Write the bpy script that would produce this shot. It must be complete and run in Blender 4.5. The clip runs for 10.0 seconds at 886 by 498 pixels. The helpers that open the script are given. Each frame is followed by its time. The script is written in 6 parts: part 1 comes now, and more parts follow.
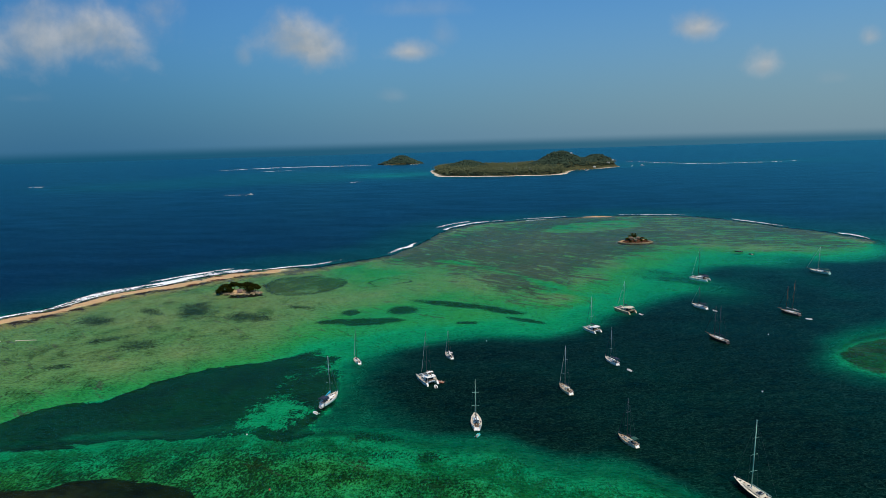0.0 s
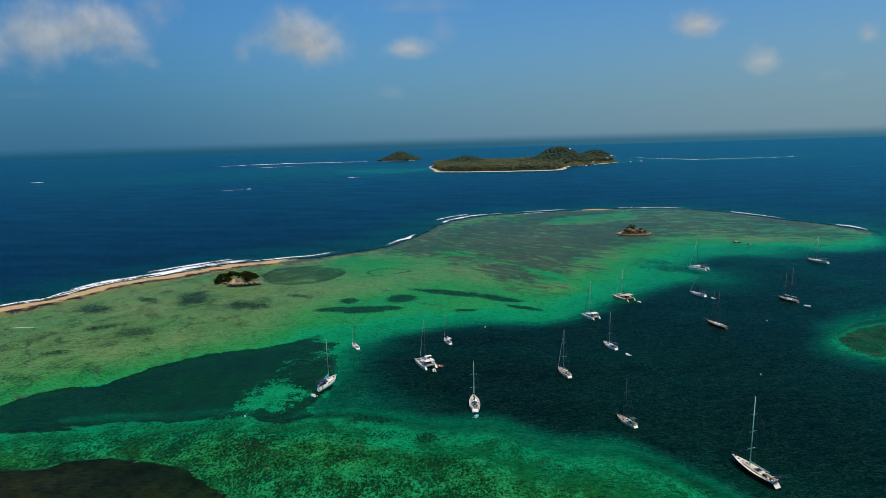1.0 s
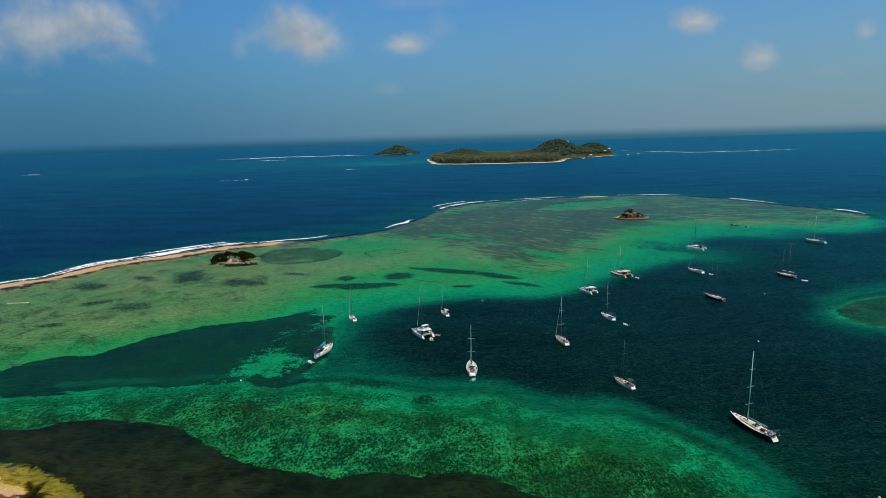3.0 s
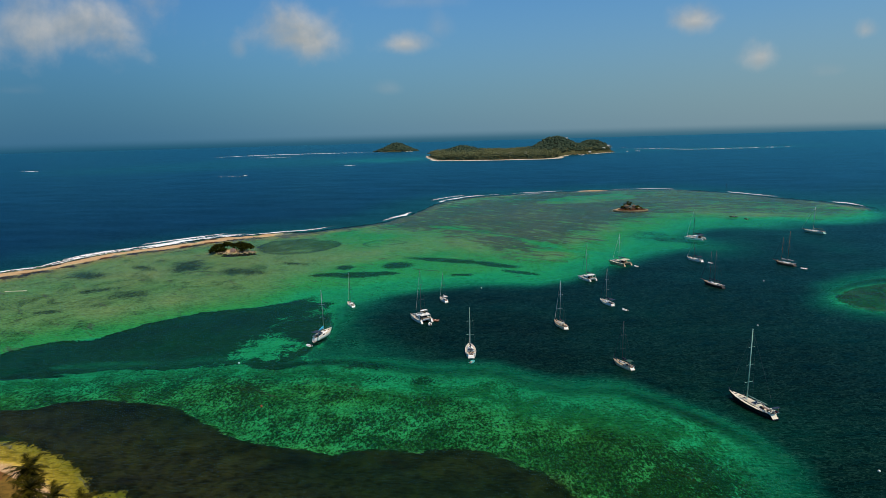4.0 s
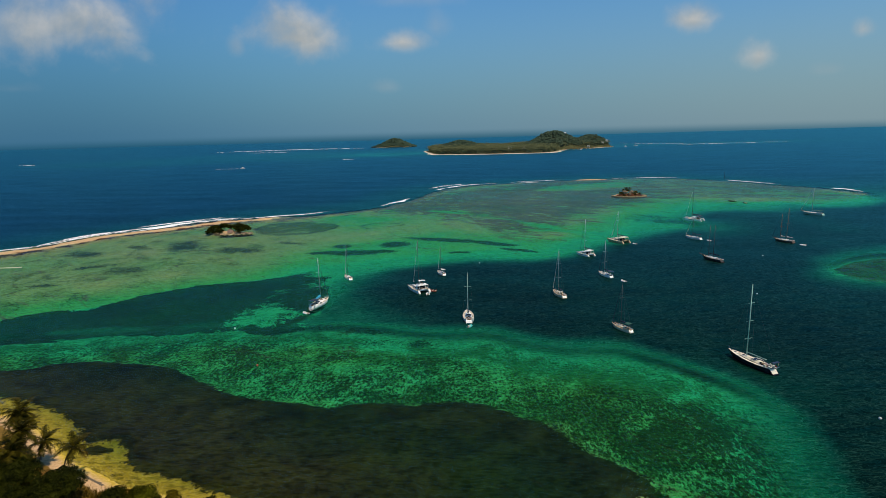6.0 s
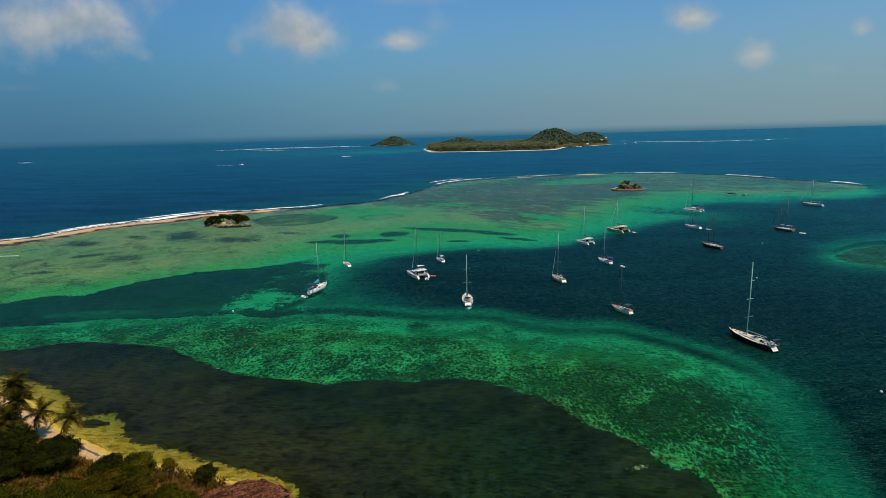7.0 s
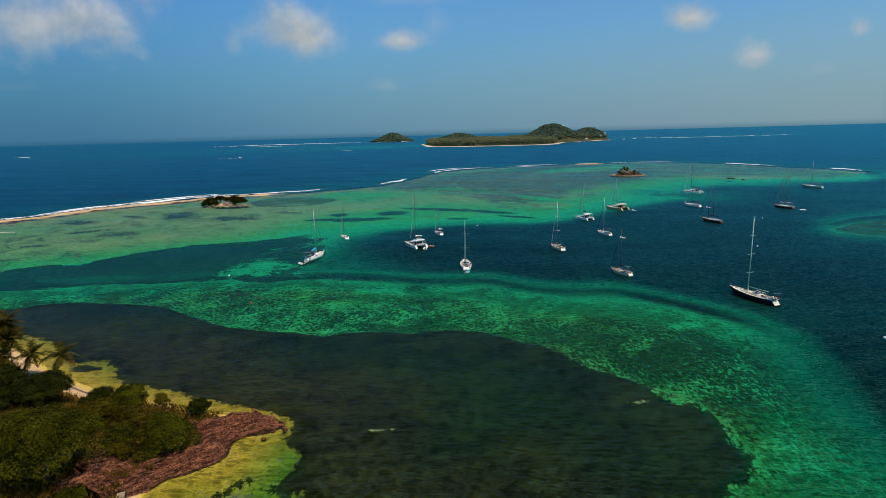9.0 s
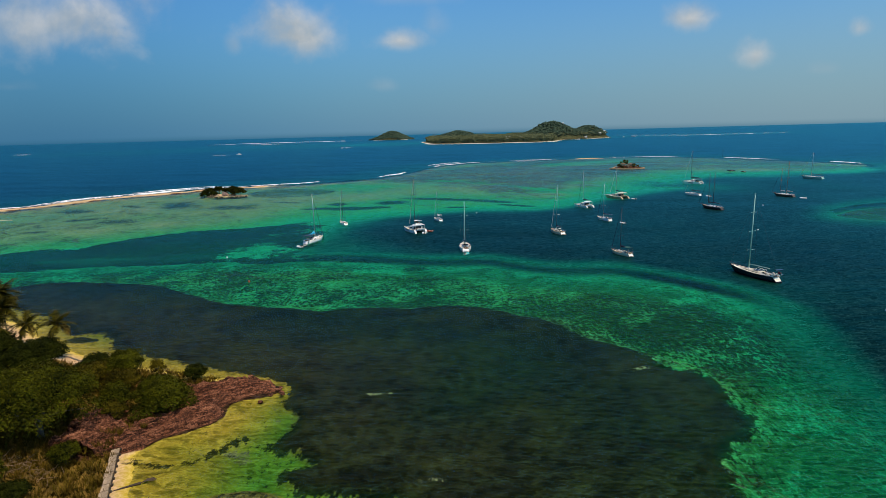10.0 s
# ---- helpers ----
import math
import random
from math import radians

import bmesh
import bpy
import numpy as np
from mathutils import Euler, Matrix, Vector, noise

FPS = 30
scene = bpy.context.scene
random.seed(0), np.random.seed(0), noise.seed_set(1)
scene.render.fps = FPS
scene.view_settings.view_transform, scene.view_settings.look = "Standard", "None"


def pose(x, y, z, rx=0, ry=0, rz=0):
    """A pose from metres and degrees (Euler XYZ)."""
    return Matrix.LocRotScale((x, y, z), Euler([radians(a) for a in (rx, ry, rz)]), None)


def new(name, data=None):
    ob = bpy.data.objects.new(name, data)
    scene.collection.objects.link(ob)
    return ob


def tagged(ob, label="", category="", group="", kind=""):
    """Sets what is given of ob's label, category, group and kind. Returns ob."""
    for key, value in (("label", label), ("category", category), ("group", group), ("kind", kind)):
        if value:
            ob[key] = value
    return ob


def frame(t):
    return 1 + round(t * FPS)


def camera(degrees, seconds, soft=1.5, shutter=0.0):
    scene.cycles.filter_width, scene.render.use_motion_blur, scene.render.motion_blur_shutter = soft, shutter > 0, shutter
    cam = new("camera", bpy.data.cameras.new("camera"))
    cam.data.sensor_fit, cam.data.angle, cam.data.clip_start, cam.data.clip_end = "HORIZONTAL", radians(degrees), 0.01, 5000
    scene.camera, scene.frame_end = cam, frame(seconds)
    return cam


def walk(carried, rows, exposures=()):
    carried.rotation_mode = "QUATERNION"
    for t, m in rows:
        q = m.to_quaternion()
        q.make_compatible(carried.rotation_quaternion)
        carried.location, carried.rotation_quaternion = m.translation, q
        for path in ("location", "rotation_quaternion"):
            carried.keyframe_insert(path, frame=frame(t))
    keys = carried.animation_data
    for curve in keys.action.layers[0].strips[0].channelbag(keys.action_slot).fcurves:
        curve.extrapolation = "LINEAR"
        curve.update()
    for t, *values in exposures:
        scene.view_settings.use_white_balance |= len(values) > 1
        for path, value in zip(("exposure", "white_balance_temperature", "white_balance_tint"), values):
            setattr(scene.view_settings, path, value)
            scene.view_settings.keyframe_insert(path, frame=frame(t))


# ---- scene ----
cam = camera(73.2, 10.0, soft=0.6)
# seconds, x, y, z, yaw, pitch, roll of the sinking aircraft
ROWS = [
    (0.0, -0.751, -1.692, 106.972, 1.904, -10.486, -1.661),
    (0.5, -0.759, -2.026, 103.936, 1.845, -10.609, -1.655),
    (1.0, -0.767, -2.348, 100.887, 1.788, -10.720, -1.648),
    (1.5, -0.777, -2.657, 97.825, 1.732, -10.819, -1.641),
    (2.0, -0.788, -2.955, 94.750, 1.679, -10.907, -1.635),
    (2.5, -0.800, -3.240, 91.662, 1.628, -10.984, -1.628),
    (4.0, -0.843, -4.023, 82.319, 1.486, -11.163, -1.608),
    (4.5, -0.860, -4.260, 79.179, 1.443, -11.207, -1.601),
    (5.0, -0.878, -4.485, 76.025, 1.401, -11.244, -1.594),
    (5.5, -0.897, -4.697, 72.859, 1.362, -11.276, -1.588),
    (7.0, -0.961, -5.261, 63.280, 1.255, -11.345, -1.568),
    (7.5, -0.984, -5.425, 60.061, 1.223, -11.362, -1.561),
    (8.0, -1.009, -5.576, 56.829, 1.194, -11.376, -1.554),
    (8.5, -1.035, -5.716, 53.583, 1.166, -11.390, -1.548),
    (9.0, -1.062, -5.843, 50.325, 1.140, -11.403, -1.541),
    (9.5, -1.090, -5.958, 47.053, 1.116, -11.417, -1.534),
    (10.0, -1.120, -6.061, 43.769, 1.094, -11.432, -1.528),
]
walk(cam, [(t, pose(x, y, z, 0, 0, yaw) @ pose(0, 0, 0, 90 + pitch) @ pose(0, 0, 0, 0, 0, roll)) for t, x, y, z, yaw, pitch, roll in ROWS], [(0.0, 0.0, 6350, 10), (2.7, 0.02, 6350, 10), (4.2, 0.05, 6850, 10), (6.0, 0.08, 6900, 10), (8.5, 0.16, 6700, 10), (10.0, 0.24, 6550, 10)])

# ------------------------------------------------------------------ world, sun
SUN_AZ, SUN_EL = 328.0, 64.0      # degrees from +x anticlockwise to where the sun stands, and its height
world = bpy.data.worlds.new("sky")
scene.world = world
world.use_nodes = True


class Nodes:
    """Short hand for a node tree."""

    def __init__(self, tree):
        self.t = tree
        tree.nodes.clear()

    def add(self, kind, ins=None, **props):
        n = self.t.nodes.new(kind)
        for k, v in props.items():
            setattr(n, k, v)
        for k, v in (ins or {}).items():
            self.put(n.inputs[k], v)
        return n

    def put(self, socket, v):
        if isinstance(v, bpy.types.NodeSocket):
            self.t.links.new(v, socket)
        elif isinstance(v, bpy.types.Node):
            self.t.links.new(v.outputs[0], socket)
        else:
            socket.default_value = v

    def math(self, op, a, b=0.0, clamp=False):
        return self.add("ShaderNodeMath", {0: a, 1: b}, operation=op, use_clamp=clamp).outputs[0]

    def mix(self, fac, a, b, blend="MIX"):
        n = self.add("ShaderNodeMix", data_type="RGBA", blend_type=blend)
        self.put(n.inputs[0], fac), self.put(n.inputs[6], a), self.put(n.inputs[7], b)
        return n.outputs[2]

    def smooth(self, v, lo, hi):
        n = self.add("ShaderNodeMapRange", {0: v, 1: lo, 2: hi}, interpolation_type="SMOOTHSTEP")
        return n.outputs[0]

    def noise(self, vec, scale, detail=4.0, rough=0.55, dist=0.0):
        n = self.add("ShaderNodeTexNoise", {"Scale": scale, "Detail": detail, "Roughness": rough, "Distortion": dist})
        if vec is not None:
            self.put(n.inputs["Vector"], vec)
        return n.outputs[0]

    def stretch(self, vec, s, loc=(0, 0, 0), rot=0.0):
        return self.add("ShaderNodeMapping", {0: vec, 1: loc, 2: (0, 0, radians(rot)), 3: s}).outputs[0]

    def turned(self, vec, degrees, s):
        """Turns the plan first and stretches it then, for grain that runs across the axes."""
        a = self.add("ShaderNodeMapping", {0: vec, 2: (0, 0, radians(degrees))}).outputs[0]
        return self.add("ShaderNodeMapping", {0: a, 3: s}).outputs[0]

    def ramp(self, fac, stops):
        n = self.add("ShaderNodeValToRGB", {0: fac})
        el = n.color_ramp.elements
        el.remove(el[1])
        el[0].position, el[0].color = stops[0][0], (*stops[0][1], 1)
        for p, c in stops[1:]:
            el.new(p).color = (*c, 1)
        return n.outputs[0]


N = Nodes(world.node_tree)
sky = N.add("ShaderNodeTexSky", sky_type="NISHITA", sun_disc=False, sun_elevation=radians(SUN_EL),
            sun_rotation=radians(90 - SUN_AZ), air_density=1.0, dust_density=1.2, ozone_density=2.5)
way = N.add("ShaderNodeTexCoord").outputs["Generated"]
sep = N.add("ShaderNodeSeparateXYZ", {0: way})
dx, dy, dz = sep.outputs
ahead = N.math("MAXIMUM", dy, 0.05)
u, v = N.math("DIVIDE", dx, ahead), N.math("DIVIDE", dz, ahead)
flat = N.add("ShaderNodeCombineXYZ", {0: u, 1: v}).outputs[0]
puffs = N.math("SUBTRACT", N.noise(flat, 9.0, 6.0, 0.52, 0.2), 0.5)
edges = N.math("SUBTRACT", N.noise(flat, 30.0, 4.0, 0.55), 0.5)
cover = base_shade = None
# clouds: direction (sideways, up), half sizes, density
for cu, cv, w, h, dens in ((-0.635, 0.178, 0.235, 0.105, 0.82), (-0.245, 0.147, 0.105, 0.066, 0.95), (-0.082, 0.139, 0.070, 0.032, 0.9),
                           (0.378, 0.160, 0.066, 0.036, 0.9), (0.487, 0.103, 0.042, 0.040, 0.8), (0.648, 0.137, 0.024, 0.022, 0.55),
                           (-0.345, 0.140, 0.020, 0.028, 0.3), (-0.025, 0.160, 0.03, 0.04, 0.22), (-0.065, 0.202, 0.11, 0.026, 0.22),
                           (-0.11, 0.070, 0.03, 0.016, 0.16), (0.60, 0.077, 0.035, 0.014, 0.12), (-0.72, 0.085, 0.05, 0.014, 0.10)):
    a = N.math("DIVIDE", N.math("SUBTRACT", u, cu), w)
    b = N.math("DIVIDE", N.math("SUBTRACT", v, cv), h)
    low = N.smooth(b, 0.25, -0.45)
    b = N.math("MAXIMUM", b, N.math("MULTIPLY", b, -1.55))
    r = N.math("SQRT", N.math("ADD", N.math("MULTIPLY", a, a), N.math("MULTIPLY", b, b)))
    e = N.math("ADD", N.math("SUBTRACT", 1.0, r), N.math("ADD", N.math("MULTIPLY", puffs, 2.0), N.math("MULTIPLY", edges, 0.45)))
    m = N.math("MULTIPLY", N.smooth(e, 0.0, 1.25), dens)
    cover = m if cover is None else N.math("MAXIMUM", cover, m)
    g = N.math("MULTIPLY", m, low)
    base_shade = g if base_shade is None else N.math("MAXIMUM", base_shade, g)
cover = N.math("MULTIPLY", cover, N.smooth(dy, 0.1, 0.3))
shade = N.smooth(N.math("ADD", N.noise(N.stretch(flat, (1, 1, 1), (0.012, 0.018, 0)), 9.0, 6.0, 0.52, 0.2), N.math("MULTIPLY", puffs, -0.6)), 0.3, 0.65)
shade = N.math("MAXIMUM", N.math("MULTIPLY", shade, 0.7), N.math("MULTIPLY", base_shade, 1.1), True)
cloud_colour = N.mix(shade, (0.54, 0.54, 0.53, 1), (0.24, 0.29, 0.32, 1))
air = N.mix(1.0, sky, (0.043, 0.087, 0.118, 1), "MULTIPLY")
haze = N.mix(N.smooth(u, -0.7, 0.8), (0.062, 0.20, 0.34, 1), (0.205, 0.31, 0.37, 1))
air = N.mix(N.math("MULTIPLY", N.smooth(N.math("ABSOLUTE", dz), 0.26, 0.0), 0.85), air, haze)
air = N.mix(1.0, air, N.mix(N.smooth(u, -0.75, -0.1), (0.68, 0.76, 0.82, 1), (1, 1, 1, 1)), "MULTIPLY")
air = N.mix(cover, air, cloud_colour)
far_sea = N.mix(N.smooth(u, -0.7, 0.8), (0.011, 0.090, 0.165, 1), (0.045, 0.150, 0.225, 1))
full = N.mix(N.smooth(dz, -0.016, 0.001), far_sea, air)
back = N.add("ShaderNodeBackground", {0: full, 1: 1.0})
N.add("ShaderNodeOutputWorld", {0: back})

sun = new("sun", bpy.data.lights.new("sun", "SUN"))
sun.data.energy, sun.data.angle, sun.data.color = 3.7, radians(0.53), (1.0, 0.88, 0.69)
_d = Vector((math.cos(radians(SUN_EL)) * math.cos(radians(SUN_AZ)), math.cos(radians(SUN_EL)) * math.sin(radians(SUN_AZ)), math.sin(radians(SUN_EL))))
sun.matrix_world = Matrix.Translation(_d * 300) @ _d.to_track_quat("Z", "Y").to_matrix().to_4x4()
scene.view_settings.exposure = 0.0

# ------------------------------------------------------------------ materials


def material(name):
    m = bpy.data.materials.new(name)
    m.use_nodes = True
    return m, Nodes(m.node_tree)


def paint(name, colour, rough=0.5, metal=0.0, vary=0.12, grain=3.0, bump=0.0, dirt=None, spec=0.5):
    """A surface of one colour with two scales of variation."""
    m, n = material(name)
    at = n.add("ShaderNodeTexCoord").outputs["Object"]
    big, fine = n.noise(at, grain * 0.22, 3.0), n.noise(at, grain * 4.0, 5.0)
    dark = tuple(c * (1 - 2.2 * vary) for c in colour)
    light = tuple(min(1.0, c * (1 + vary)) for c in colour)
    col = n.mix(n.smooth(n.math("ADD", n.math("MULTIPLY", big, 0.6), n.math("MULTIPLY", fine, 0.4)), 0.3, 0.7), (*dark, 1), (*light, 1))
    if dirt:
        col = n.mix(n.smooth(n.noise(at, grain * 0.9, 6.0, 0.65), 0.56, 0.72), col, (*dirt, 1))
    rand = n.add("ShaderNodeObjectInfo").outputs["Random"]
    col = n.mix(n.math("MULTIPLY", rand, vary), col, (*dark, 1))
    b = n.add("ShaderNodeBsdfPrincipled", {"Base Color": col, "Roughness": rough, "Metallic": metal, "Specular IOR Level": spec})
    if bump:
        n.put(b.inputs["Normal"], n.add("ShaderNodeBump", {"Strength": bump, "Distance": 0.05, "Height": fine}))
    n.add("ShaderNodeOutputMaterial", {0: b})
    return m


GEL = paint("white gelcoat", (0.87, 0.84, 0.78), 0.28, vary=0.05, dirt=(0.66, 0.62, 0.53))
CREAM = paint("cream gelcoat", (0.72, 0.62, 0.44), 0.32, vary=0.06, dirt=(0.55, 0.44, 0.28))
TAN_HULL = paint("tan paint", (0.46, 0.33, 0.19), 0.4, vary=0.10, dirt=(0.28, 0.18, 0.10))
NAVY = paint("dark hull paint", (0.012, 0.014, 0.020), 0.25, vary=0.2)
BLACK_WOOD = paint("black tarred hull", (0.025, 0.022, 0.022), 0.45, vary=0.2, dirt=(0.06, 0.045, 0.035))
BROWN_HULL = paint("brown hull", (0.10, 0.07, 0.055), 0.5, vary=0.2, dirt=(0.30, 0.25, 0.2))
SEA_GREEN = paint("pale green hull", (0.30, 0.55, 0.46), 0.4, vary=0.1)
TEAK = paint("teak deck", (0.42, 0.31, 0.20), 0.65, vary=0.16, grain=6, dirt=(0.30, 0.22, 0.14))
DECK = paint("non slip deck", (0.58, 0.50, 0.38), 0.7, vary=0.10, dirt=(0.40, 0.31, 0.21))
GLASS_DARK = paint("tinted acrylic", (0.02, 0.025, 0.03), 0.12, vary=0.1)
ALLOY = paint("anodised spar", (0.42, 0.50, 0.50), 0.35, 0.6, vary=0.08)
ALLOY_DARK = paint("dark spar", (0.07, 0.09, 0.10), 0.4, 0.3, vary=0.1)
WOOD_SPAR = paint("varnished spar", (0.20, 0.12, 0.06), 0.4, vary=0.15)
STEEL = paint("stainless tube", (0.6, 0.6, 0.6), 0.25, 0.9, vary=0.05)
CANVAS_BLUE = paint("turquoise canvas", (0.02, 0.36, 0.55), 0.85, vary=0.12)
CANVAS_NAVY = paint("navy canvas", (0.015, 0.025, 0.055), 0.85, vary=0.15)
CANVAS_WHITE = paint("white canvas", (0.72, 0.70, 0.66), 0.85, vary=0.08)
CANVAS_GREEN = paint("bottle green canvas", (0.02, 0.09, 0.07), 0.85, vary=0.12)
NET = paint("trampoline net", (0.12, 0.13, 0.13), 0.8, vary=0.15)
RUBBER = paint("pale grey hypalon", (0.74, 0.76, 0.76), 0.6, vary=0.06)
RUBBER_TEAL = paint("turquoise hypalon", (0.05, 0.46, 0.47), 0.55, vary=0.08)
RUBBER_RED = paint("orange red hypalon", (0.50, 0.07, 0.025), 0.55, vary=0.1)
RUBBER_BROWN = paint("brown red hypalon", (0.20, 0.045, 0.025), 0.6, vary=0.15, dirt=(0.06, 0.03, 0.02))
ENGINE = paint("outboard cowl", (0.03, 0.03, 0.035), 0.35, vary=0.1)
RED = paint("red bunting", (0.5, 0.03, 0.03), 0.8, vary=0.1)
CUSHION = paint("brown cushions", (0.26, 0.15, 0.09), 0.85, vary=0.2)
BUOY_WHITE = paint("white buoy plastic", (0.75, 0.74, 0.70), 0.45, vary=0.06)


def seabed_material():
    """Sand, sea grass, coral rubble and rock, with the look of the water over them put into their colour by depth."""
    m, n = material("seabed and shore")
    geo = n.add("ShaderNodeNewGeometry").outputs["Position"]
    px, _, z = n.add("ShaderNodeSeparateXYZ", {0: geo}).outputs

    def field(name):
        return n.add("ShaderNodeAttribute", attribute_name=name).outputs["Fac"]

    def off(v, k):
        return n.math("MULTIPLY", n.math("SUBTRACT", v, 0.5), k)

    def plus(*vs):
        t = vs[0]
        for v in vs[1:]:
            t = n.math("ADD", t, v)
        return t

    grass, rubble, patch, rock, soil, turf, film = (field(k) for k in ("grass", "rubble", "patch", "rock", "soil", "turf", "film"))
    broad = n.noise(geo, 0.035, 6.0, 0.6)
    mid = n.noise(geo, 0.20, 7.0, 0.66, 0.3)
    fine = n.noise(geo, 1.7, 6.0, 0.72)
    speck = n.noise(n.stretch(geo, (1.0, 0.55, 1)), 1.25, 6.0, 0.78, 0.2)
    # streaks of rubble lie along the run of the waves over the reef
    run = n.noise(n.turned(geo, 42, (0.042, 0.19, 1)), 1.0, 9.0, 0.72, 0.7)
    run_far = n.noise(n.turned(geo, 12, (0.034, 0.16, 1)), 1.0, 9.0, 0.70, 0.5)
    east = n.smooth(px, 90.0, 180.0)
    streak = n.math("ADD", n.math("MULTIPLY", run_far, east), n.math("MULTIPLY", run, n.math("SUBTRACT", 1.0, east)))
    lumpy = n.noise(n.stretch(geo, (0.075, 0.06, 1)), 1.0, 9.0, 0.70, 0.5)
    # sand with a little weed
    sand = n.mix(n.smooth(fine, 0.3, 0.7), (0.73, 0.66, 0.47, 1), (0.93, 0.86, 0.67, 1))
    sand = n.mix(n.math("MULTIPLY", n.smooth(mid, 0.46, 0.70), 0.30), sand, (0.34, 0.32, 0.17, 1))
    sand = n.mix(n.math("MULTIPLY", n.smooth(speck, 0.47, 0.64), 0.42), sand, (0.26, 0.26, 0.14, 1))
    golden = n.mix(n.smooth(plus(off(mid, 0.8), fine), 0.35, 0.75), (0.50, 0.36, 0.040, 1), (0.74, 0.56, 0.095, 1))
    col = n.mix(film, sand, golden)
    # algae turf that dulls the sand, in uneven clouds
    algae = n.mix(n.smooth(fine, 0.3, 0.7), (0.10, 0.108, 0.034, 1), (0.25, 0.26, 0.085, 1))
    clouds = n.smooth(plus(turf, off(lumpy, 1.5), off(speck, 1.2)), 0.36, 0.70)
    col = n.mix(n.math("MULTIPLY", clouds, 0.9), col, algae)
    # coral rubble in streaks
    dead = n.mix(n.smooth(plus(fine, off(streak, 0.8)), 0.3, 0.72), (0.055, 0.060, 0.072, 1), (0.27, 0.27, 0.30, 1))
    heads = n.smooth(plus(rubble, off(streak, 3.8), off(speck, 1.6), off(lumpy, 0.9)), 0.32, 0.68)
    col = n.mix(n.math("MULTIPLY", heads, 0.92), col, dead)
    # clumps of weed and coral heads
    weed = n.mix(n.smooth(fine, 0.3, 0.7), (0.014, 0.022, 0.010, 1), (0.075, 0.080, 0.032, 1))
    clump = n.smooth(plus(patch, off(speck, 3.6), off(lumpy, 1.2), off(mid, 0.6)), 0.38, 0.70)
    col = n.mix(n.math("MULTIPLY", clump, 0.92), col, weed)
    # sea grass meadows with a ragged edge
    meadow = n.mix(n.smooth(plus(broad, off(mid, 0.9), off(speck, 0.5)), 0.36, 0.66), (0.003, 0.003, 0.001, 1), (0.036, 0.036, 0.005, 1))
    blades = n.smooth(plus(grass, off(mid, 1.5), off(speck, 1.3)), 0.42, 0.60)
    col = n.mix(n.math("MULTIPLY", blades, 0.97), col, meadow)
    # water over it: its dimming of light by depth, put into the base colour
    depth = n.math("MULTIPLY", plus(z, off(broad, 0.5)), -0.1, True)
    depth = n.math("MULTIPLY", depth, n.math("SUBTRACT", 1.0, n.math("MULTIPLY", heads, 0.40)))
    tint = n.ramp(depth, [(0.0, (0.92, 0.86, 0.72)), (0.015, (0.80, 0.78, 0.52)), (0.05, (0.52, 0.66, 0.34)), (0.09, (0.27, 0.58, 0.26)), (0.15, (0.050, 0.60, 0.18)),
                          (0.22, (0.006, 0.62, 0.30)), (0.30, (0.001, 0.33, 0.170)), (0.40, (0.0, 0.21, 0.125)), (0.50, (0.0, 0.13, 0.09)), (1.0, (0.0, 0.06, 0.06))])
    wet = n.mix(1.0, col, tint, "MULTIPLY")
    # light scattered back by the water, added to the bed's colour
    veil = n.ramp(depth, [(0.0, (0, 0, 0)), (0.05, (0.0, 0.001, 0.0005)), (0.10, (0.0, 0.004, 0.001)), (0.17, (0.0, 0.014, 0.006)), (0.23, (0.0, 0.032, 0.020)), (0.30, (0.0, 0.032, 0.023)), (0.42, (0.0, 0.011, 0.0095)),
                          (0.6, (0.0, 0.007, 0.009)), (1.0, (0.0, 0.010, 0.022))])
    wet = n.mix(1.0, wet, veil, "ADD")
    # dry land
    dry_sand = n.mix(n.smooth(fine, 0.3, 0.7), (0.40, 0.245, 0.12, 1), (0.62, 0.40, 0.22, 1))
    strata = n.noise(n.turned(geo, -35, (0.9, 2.2, 3.0)), 1.1, 8.0, 0.7, 0.8)
    stone = n.ramp(strata, [(0.34, (0.012, 0.005, 0.003)), (0.46, (0.055, 0.022, 0.010)), (0.58, (0.13, 0.052, 0.025)), (0.75, (0.24, 0.11, 0.055))])
    earth = n.mix(n.smooth(mid, 0.35, 0.65), (0.085, 0.050, 0.010, 1), (0.21, 0.120, 0.022, 1))
    earth = n.mix(n.smooth(broad, 0.5, 0.62), earth, (0.17, 0.055, 0.022, 1))
    land = n.mix(n.smooth(plus(soil, off(mid, 0.6)), 0.35, 0.6), dry_sand, earth)
    top = n.mix(n.smooth(plus(z, off(fine, 0.25)), -0.02, 0.16), wet, land)
    rocky = n.smooth(plus(rock, off(mid, 0.9), off(speck, 0.6)), 0.38, 0.58)
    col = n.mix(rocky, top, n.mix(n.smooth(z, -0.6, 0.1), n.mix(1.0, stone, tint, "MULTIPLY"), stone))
    high = n.math("ADD", n.math("MULTIPLY", strata, n.math("MULTIPLY", rocky, 1.5)), n.math("MULTIPLY", fine, 0.3))
    bump = n.add("ShaderNodeBump", {"Strength": 0.9, "Distance": 0.5, "Height": high})
    b = n.add("ShaderNodeBsdfPrincipled", {"Base Color": col, "Roughness": 0.92, "Specular IOR Level": 0.1, "Normal": bump})
    n.add("ShaderNodeOutputMaterial", {0: b})
    return m


